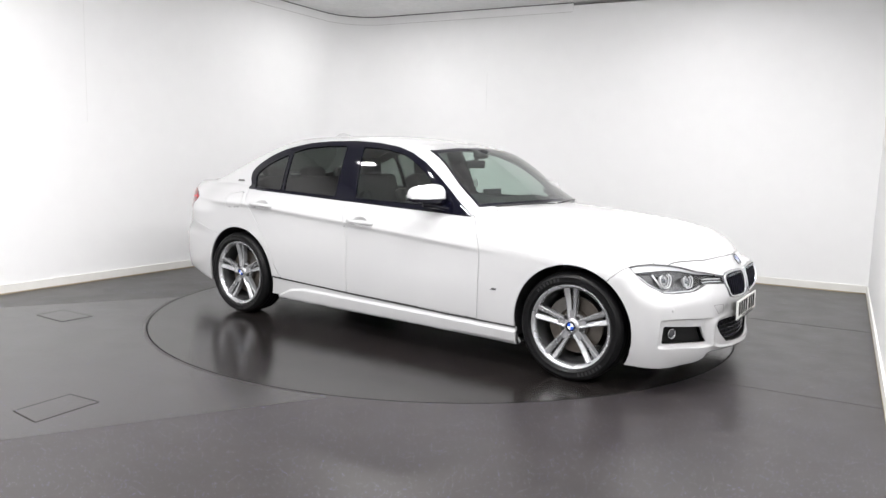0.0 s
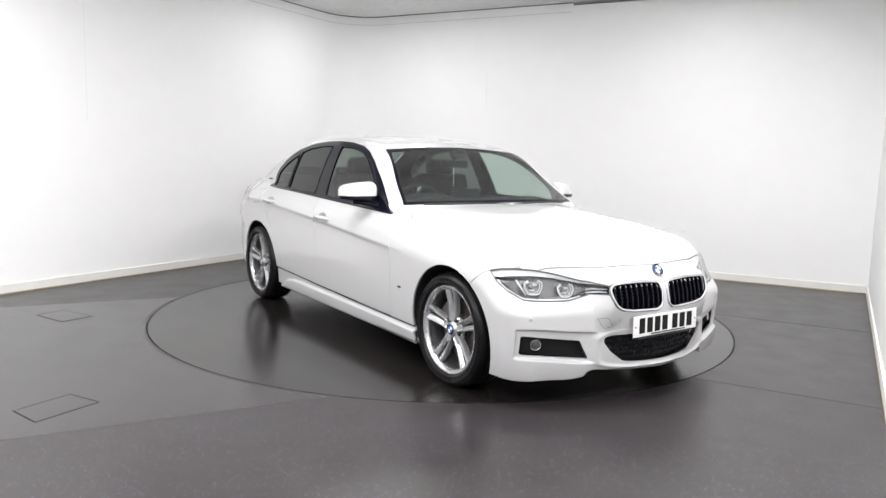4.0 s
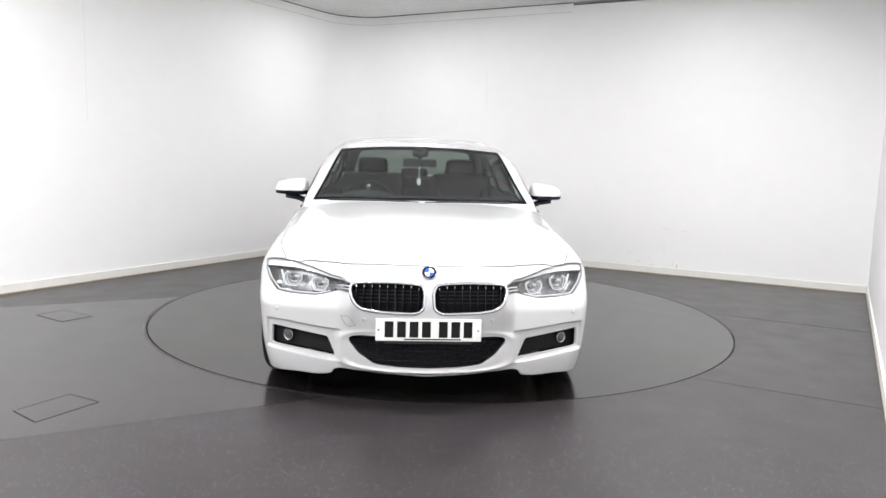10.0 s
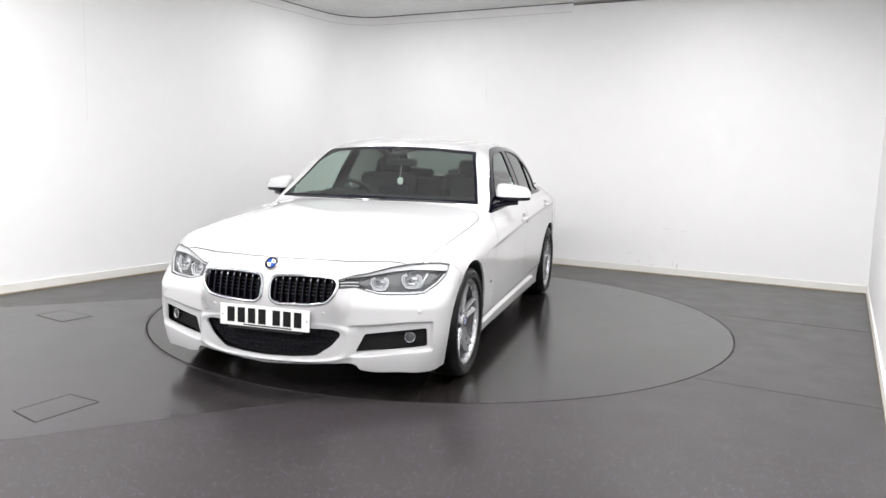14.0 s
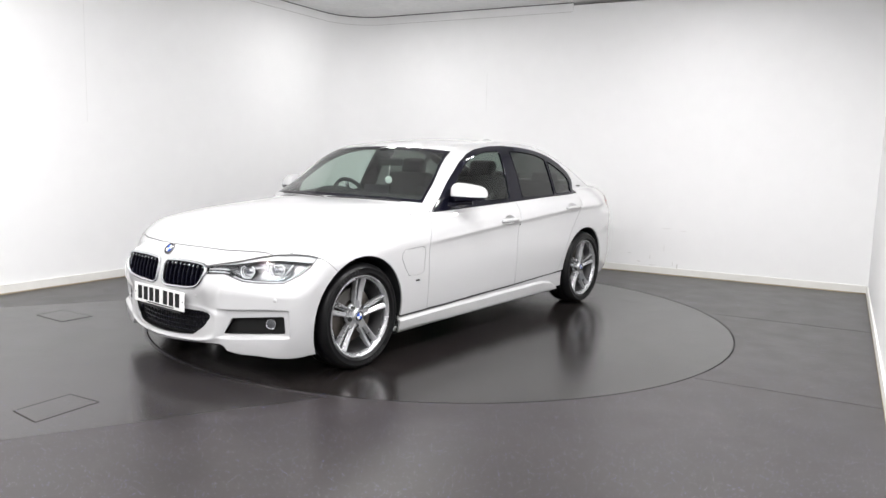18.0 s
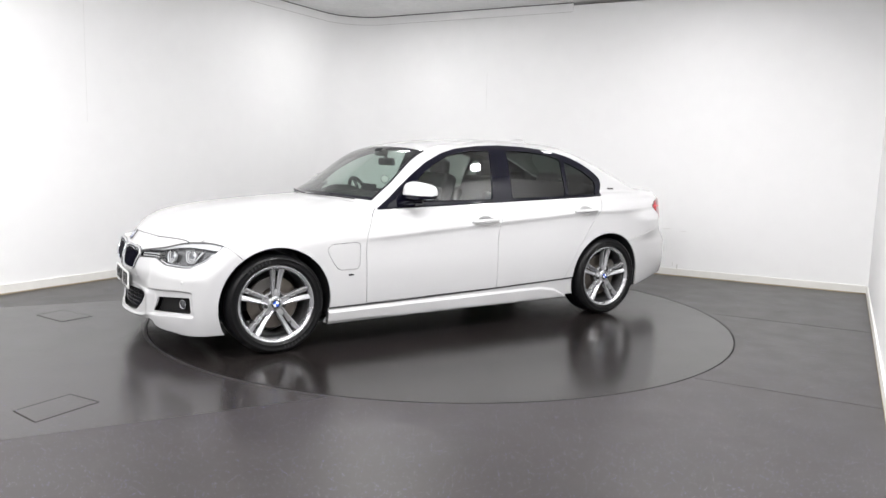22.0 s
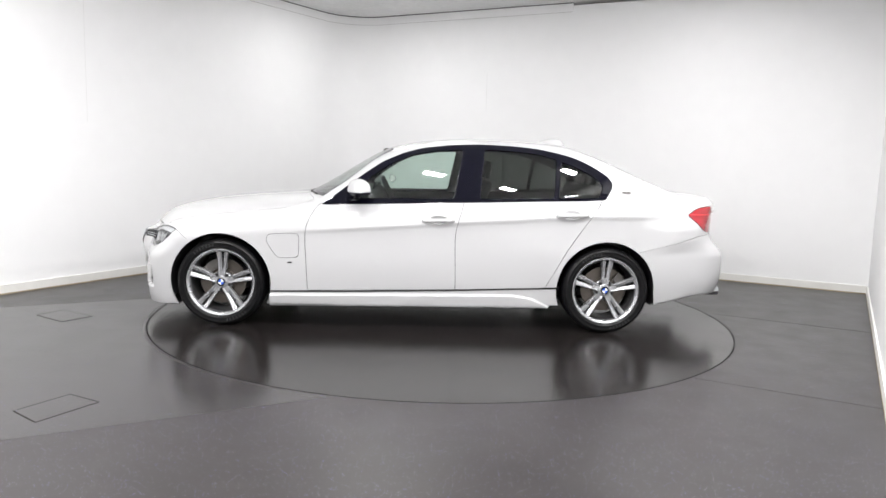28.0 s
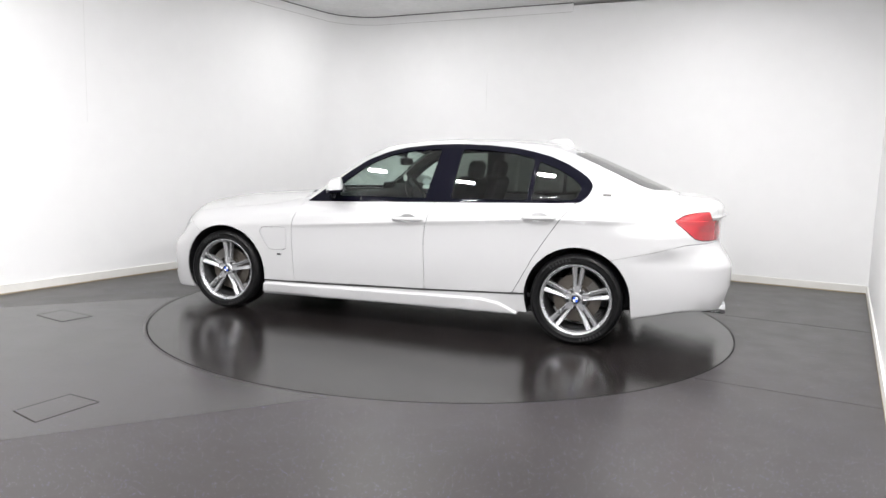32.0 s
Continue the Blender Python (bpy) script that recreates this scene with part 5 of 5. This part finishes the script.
# wheel housings and underside
for hx in (HUB_F, HUB_R):
    for s in (1, -1):
        pts = [(0.362 * math.cos(a), 0.362 * math.sin(a)) for a in np.linspace(-0.3, math.pi + 0.3, 40)]
        bm = bmesh.new()
        a = [bm.verts.new((hx + x * 1.012, s * (body_y(hx + x, max(HUB_Z + z, 0.2)) - 0.01), HUB_Z + z * 1.012)) for x, z in pts]
        b = [bm.verts.new((hx + x * 1.012, s * 0.5, HUB_Z + z * 1.012)) for x, z in pts]
        for k in range(len(pts) - 1):
            bm.faces.new((a[k], a[k + 1], b[k + 1], b[k]))
        bm.faces.new(b)
        part("wheel_housing", bm, PLASTIC, car, "black wheel arch liner", smooth=False)
part("underbody", box((2.2, 1.5, 0.04), pose(0, 0, 0.2)), PLASTIC, car, bevel=0.01)


# ---- wheels ----
def wheel(hx, s, face, turn):
    """A five double-spoke alloy wheel; its outer face looks along the local y axis."""
    m = Matrix.Translation((hx, s * face, HUB_Z)) @ (Matrix() if s > 0 else Matrix.Rotation(math.pi, 4, "Z")) @ Matrix.Rotation(radians(turn), 4, "Y")
    rim = part("wheel", lathe([(0.247, -0.004), (0.2475, 0.001), (0.244, 0.0045), (0.239, 0.004), (0.236, 0.0), (0.226, -0.006), (0.223, -0.02), (0.222, -0.03), (0.23, -0.03), (0.247, -0.006)], 72), ALLOY, car, "silver double-spoke alloy wheel with black tyre", smooth=True)
    rim.matrix_basis = m
    part("barrel", lathe([(0.223, -0.022), (0.219, -0.06), (0.214, -0.13), (0.226, -0.19), (0.24, -0.2), (0.232, -0.205), (0.21, -0.2), (0.208, -0.05)], 72), BARREL, rim, "grey wheel barrel with its shade in the colour", smooth=True)
    for mid in (62, 242):
        for k in range(-3, 4):
            a = radians(mid + k * 5)
            part("sidewall_mark", box((0.012, 0.0015, 0.02), Matrix.Translation((0.277 * math.cos(a), 0.0198, 0.277 * math.sin(a))) @ Matrix.Rotation(math.pi / 2 - a, 4, "Y")), TYRE_MARK, rim)
    tread = [(0.243, 0.002), (0.25, 0.008), (0.258, 0.0145), (0.26, 0.0165), (0.264, 0.0175), (0.266, 0.0165), (0.276, 0.019), (0.286, 0.018), (0.288, 0.0195), (0.291, 0.0185), (0.294, 0.0155), (0.3, 0.012), (0.309, 0.001), (0.315, -0.012), (0.3175, -0.03), (0.318, -0.06), (0.3155, -0.063), (0.3155, -0.068), (0.318, -0.071), (0.318, -0.1), (0.3155, -0.103), (0.3155, -0.108), (0.318, -0.111), (0.318, -0.14), (0.3155, -0.143), (0.3155, -0.148), (0.318, -0.151), (0.3175, -0.175), (0.314, -0.195), (0.3, -0.212), (0.27, -0.22), (0.24, -0.2)]
    part("tyre", lathe(tread, 96), TYRE, rim, "black rubber tyre", smooth=True)
    for k in range(5):
        for w in (1, -1):
            bm = bmesh.new()
            rows = []
            for i in range(13):
                t = i / 12
                r = 0.045 + 0.196 * t
                off = w * (0.0145 + 0.0145 * t ** 1.2)
                hw = 0.0125 + 0.0055 * t
                y = -0.024 + 0.021 * t ** 1.3 - 0.006 * math.sin(math.pi * t)
                a = radians(90 + 72 * k)
                rad, tan = Vector((math.cos(a), 0, math.sin(a))), Vector((-math.sin(a), 0, math.cos(a)))
                c = rad * r + tan * off
                rows.append([bm.verts.new(c + tan * (hw * q * w) + Vector((0, y + dy, 0))) for q, dy in ((-1, -0.036), (-1, -0.016), (-0.62, -0.01), (0.3, 0.0), (0.72, 0.0), (1, -0.008), (1, -0.036))])
            for a, b in zip(rows, rows[1:]):
                for q in range(7):
                    bm.faces.new((a[q], a[(q + 1) % 7], b[(q + 1) % 7], b[q]))
            bm.faces.new(rows[0])
            bm.faces.new(rows[-1][::-1])
            part("spoke", bm, ALLOY, rim, bevel=0.0012)
        web = []
        a = radians(90 + 72 * k)
        for r, hw in ((0.04, 0.02), (0.07, 0.02), (0.088, 0.014), (0.093, 0.0)):
            web.append((r, hw))
        pts = [(r * math.cos(a) - h * math.sin(a), r * math.sin(a) + h * math.cos(a)) for r, h in web + [(r, -h) for r, h in web[::-1][1:]]]
        part("spoke_web", prism(pts, 0.02, Matrix.Translation((0, -0.03, 0)) @ Matrix.Rotation(radians(90), 4, "X")), ALLOY, rim)
        a = radians(90 + 36 + 72 * k)
        part("wheel_bolt", lathe([(0.0005, 0.0), (0.0075, 0.0), (0.0085, 0.003), (0.0115, 0.003), (0.012, -0.002), (0.012, -0.02)], 14, m=Matrix.Translation((0.06 * math.cos(a), -0.028, 0.06 * math.sin(a)))), PLASTIC, rim)
    hub = part("hub", disc_cap(lathe([(0.078, -0.06), (0.074, -0.04), (0.06, -0.034), (0.045, -0.03), (0.037, -0.02), (0.034, -0.016)], 48), 0.034, -0.016, 48), ALLOY, rim, smooth=True)
    emblem(rim, Matrix.Translation((0, -0.0145, 0)) @ Matrix.Rotation(radians(-turn), 4, "Y"), 0.031, "hub_cap")
    part("brake_disc", disc_cap(lathe([(0.165, -0.1), (0.165, -0.085), (0.09, -0.085), (0.085, -0.07)], 56), 0.085, -0.07, 56), STEEL, rim, "brown-grey steel brake disc")
    a0 = 0.5 if hx > 0 else 2.2
    pts = [(0.17 * math.cos(a), 0.17 * math.sin(a)) for a in np.linspace(a0, a0 + 0.9, 8)] + [(0.1 * math.cos(a), 0.1 * math.sin(a)) for a in np.linspace(a0 + 0.9, a0, 8)]
    part("brake_caliper", prism(pts, 0.03, Matrix.Translation((0, -0.06, 0)) @ Matrix.Rotation(radians(90), 4, "X")), CALIPER, rim, bevel=0.004)


for hx, face in ((HUB_F, 0.878), (HUB_R, 0.882)):
    wheel(hx, 1, face, -3)
    wheel(hx, -1, face, 3)

# ---- cabin ----
def cushion(name, size, m, parent, material=SEAT, r=0.05):
    return part(name, box(size, m), material, parent, bevel=r, segments=4)


for y, drv in ((-0.37, True), (0.37, False)):
    back_m = Matrix.Translation((-0.42, y, 0.82)) @ Matrix.Rotation(radians(-18), 4, "Y")
    seat = cushion("front_seat", (0.5, 0.5, 0.16), pose(-0.12, y, 0.5), car)
    tagged(seat, "dark leather front seat")
    cushion("backrest", (0.14, 0.5, 0.62), back_m, seat)
    cushion("side_bolster", (0.1, 0.08, 0.42), back_m @ Matrix.Translation((0.07, 0.2, -0.04)), seat, r=0.035)
    cushion("side_bolster", (0.1, 0.08, 0.42), back_m @ Matrix.Translation((0.07, -0.2, -0.04)), seat, r=0.035)
    cushion("headrest", (0.09, 0.25, 0.15), Matrix.Translation((-0.53, y, 1.17)) @ Matrix.Rotation(radians(-10), 4, "Y"), seat, r=0.045)
    for q in (-0.06, 0.06):
        part("headrest_post", tube([(-0.51, y + q, 1.05), (-0.53, y + q, 1.14)], 0.007, 8), CHROME, seat, smooth=True)
bench = cushion("rear_seat", (0.5, 1.3, 0.16), pose(-1.05, 0, 0.5), car)
tagged(bench, "dark leather rear seat")
cushion("backrest", (0.16, 1.3, 0.6), Matrix.Translation((-1.32, 0, 0.78)) @ Matrix.Rotation(radians(-24), 4, "Y"), bench)
for y in (-0.42, 0.0, 0.42):
    cushion("headrest", (0.09, 0.26, 0.13), Matrix.Translation((-1.47, y, 1.08)) @ Matrix.Rotation(radians(-14), 4, "Y"), bench, r=0.035)
part("parcel_shelf", box((0.5, 1.25, 0.03), pose(-1.68, 0, 1.0)), CABIN, car, bevel=0.01)
dash = part("dashboard", box((0.42, 1.46, 0.2), Matrix.Translation((0.5, 0, 0.865)) @ Matrix.Rotation(radians(6), 4, "Y")), CABIN, car, "black moulded dashboard", bevel=0.06, segments=4)
part("instrument_hood", blob(Matrix.Translation((0.42, -0.37, 0.955)) @ Matrix.Diagonal((0.12, 0.19, 0.06, 1)), 2.4, z0=0), CABIN, dash, smooth=True)
part("centre_screen", box((0.015, 0.24, 0.1), Matrix.Translation((0.36, 0.0, 0.99)) @ Matrix.Rotation(radians(-12), 4, "Y")), GLOSS_BLACK, dash, bevel=0.004)
# steering wheel on the car's right
m = Matrix.Translation((0.24, -0.37, 0.90)) @ Matrix.Rotation(radians(-66), 4, "Y")
steer = part("steering_wheel", tube([m @ Vector((0.183 * math.cos(a), 0.183 * math.sin(a), 0)) for a in np.linspace(0, 2 * math.pi, 41)[:-1]], 0.016, 10, closed=True), SEAT, car, "black leather steering wheel", smooth=True)
part("hub", blob(m @ Matrix.Diagonal((0.075, 0.085, 0.03, 1)), 2.4), CABIN, steer, smooth=True)
for a in (0, 180, 250):
    part("spoke", tube([m @ Vector((0.06 * math.sin(radians(a + 90)), 0.06 * math.cos(radians(a + 90)), 0)), m @ Vector((0.18 * math.sin(radians(a + 90)), 0.18 * math.cos(radians(a + 90)), 0))], 0.013, 8), SATIN, steer, smooth=True)
part("steering_column", tube([(0.28, -0.37, 0.885), (0.5, -0.37, 0.80)], 0.045, 12), CABIN, car, smooth=True)
# interior mirror with an oval hanger
im = part("interior_mirror", box((0.03, 0.25, 0.06), Matrix.Translation((0.2, 0.0, 1.215)) @ Matrix.Rotation(radians(8), 4, "Y")), CABIN, car, "black interior mirror", bevel=0.02, segments=3)
part("stem", tube([(0.2, 0, 1.24), (0.235, 0, 1.31)], 0.014, 8), CABIN, im, smooth=True)
part("sensor_pod", blob(Matrix.Translation((0.245, 0, 1.29)) @ Matrix.Diagonal((0.05, 0.06, 0.035, 1))), CABIN, im, smooth=True)
HANG = Matrix.Translation((0.21, -0.005, 1.075)) @ Matrix.Rotation(radians(-32), 4, "Z")
hang = part("air_freshener", lathe([(0.0005, 0.003), (0.026, 0.003), (0.03, 0.0), (0.026, -0.003), (0.0005, -0.003)], 24, m=HANG), PLATE, car, "oval pale hanger below the interior mirror", smooth=True)
part("cord", tube([(0.21, -0.005, 1.105), (0.2, 0, 1.19)], 0.002, 5), PLATE, hang)
part("rim", tube([HANG @ Vector((0.03 * math.cos(a), 0, 0.03 * math.sin(a))) for a in np.linspace(0, 2 * math.pi, 33)[:-1]], 0.003, 6, closed=True), SATIN, hang, smooth=True)
part("centre_console", box((0.9, 0.24, 0.2), pose(-0.05, 0, 0.55)), CABIN, car, bevel=0.03)
part("cabin_floor", box((2.3, 1.5, 0.03), pose(-0.35, 0, 0.3)), CABIN, car)
part("firewall", box((0.04, 1.5, 0.6), pose(0.85, 0, 0.6)), CABIN, car)


def motions():
    spin = [(t, math.radians(a)) for t, a in TURNS]
    walk(turntable, [(t, pose(0, 0, 0, 0, 0, math.degrees(a))) for t, a in spin])
    walk(car, [(t, pose(OFF[0] * math.cos(a) - OFF[1] * math.sin(a), OFF[0] * math.sin(a) + OFF[1] * math.cos(a), 0, 0, 0, math.degrees(a))) for t, a in spin])


motions()
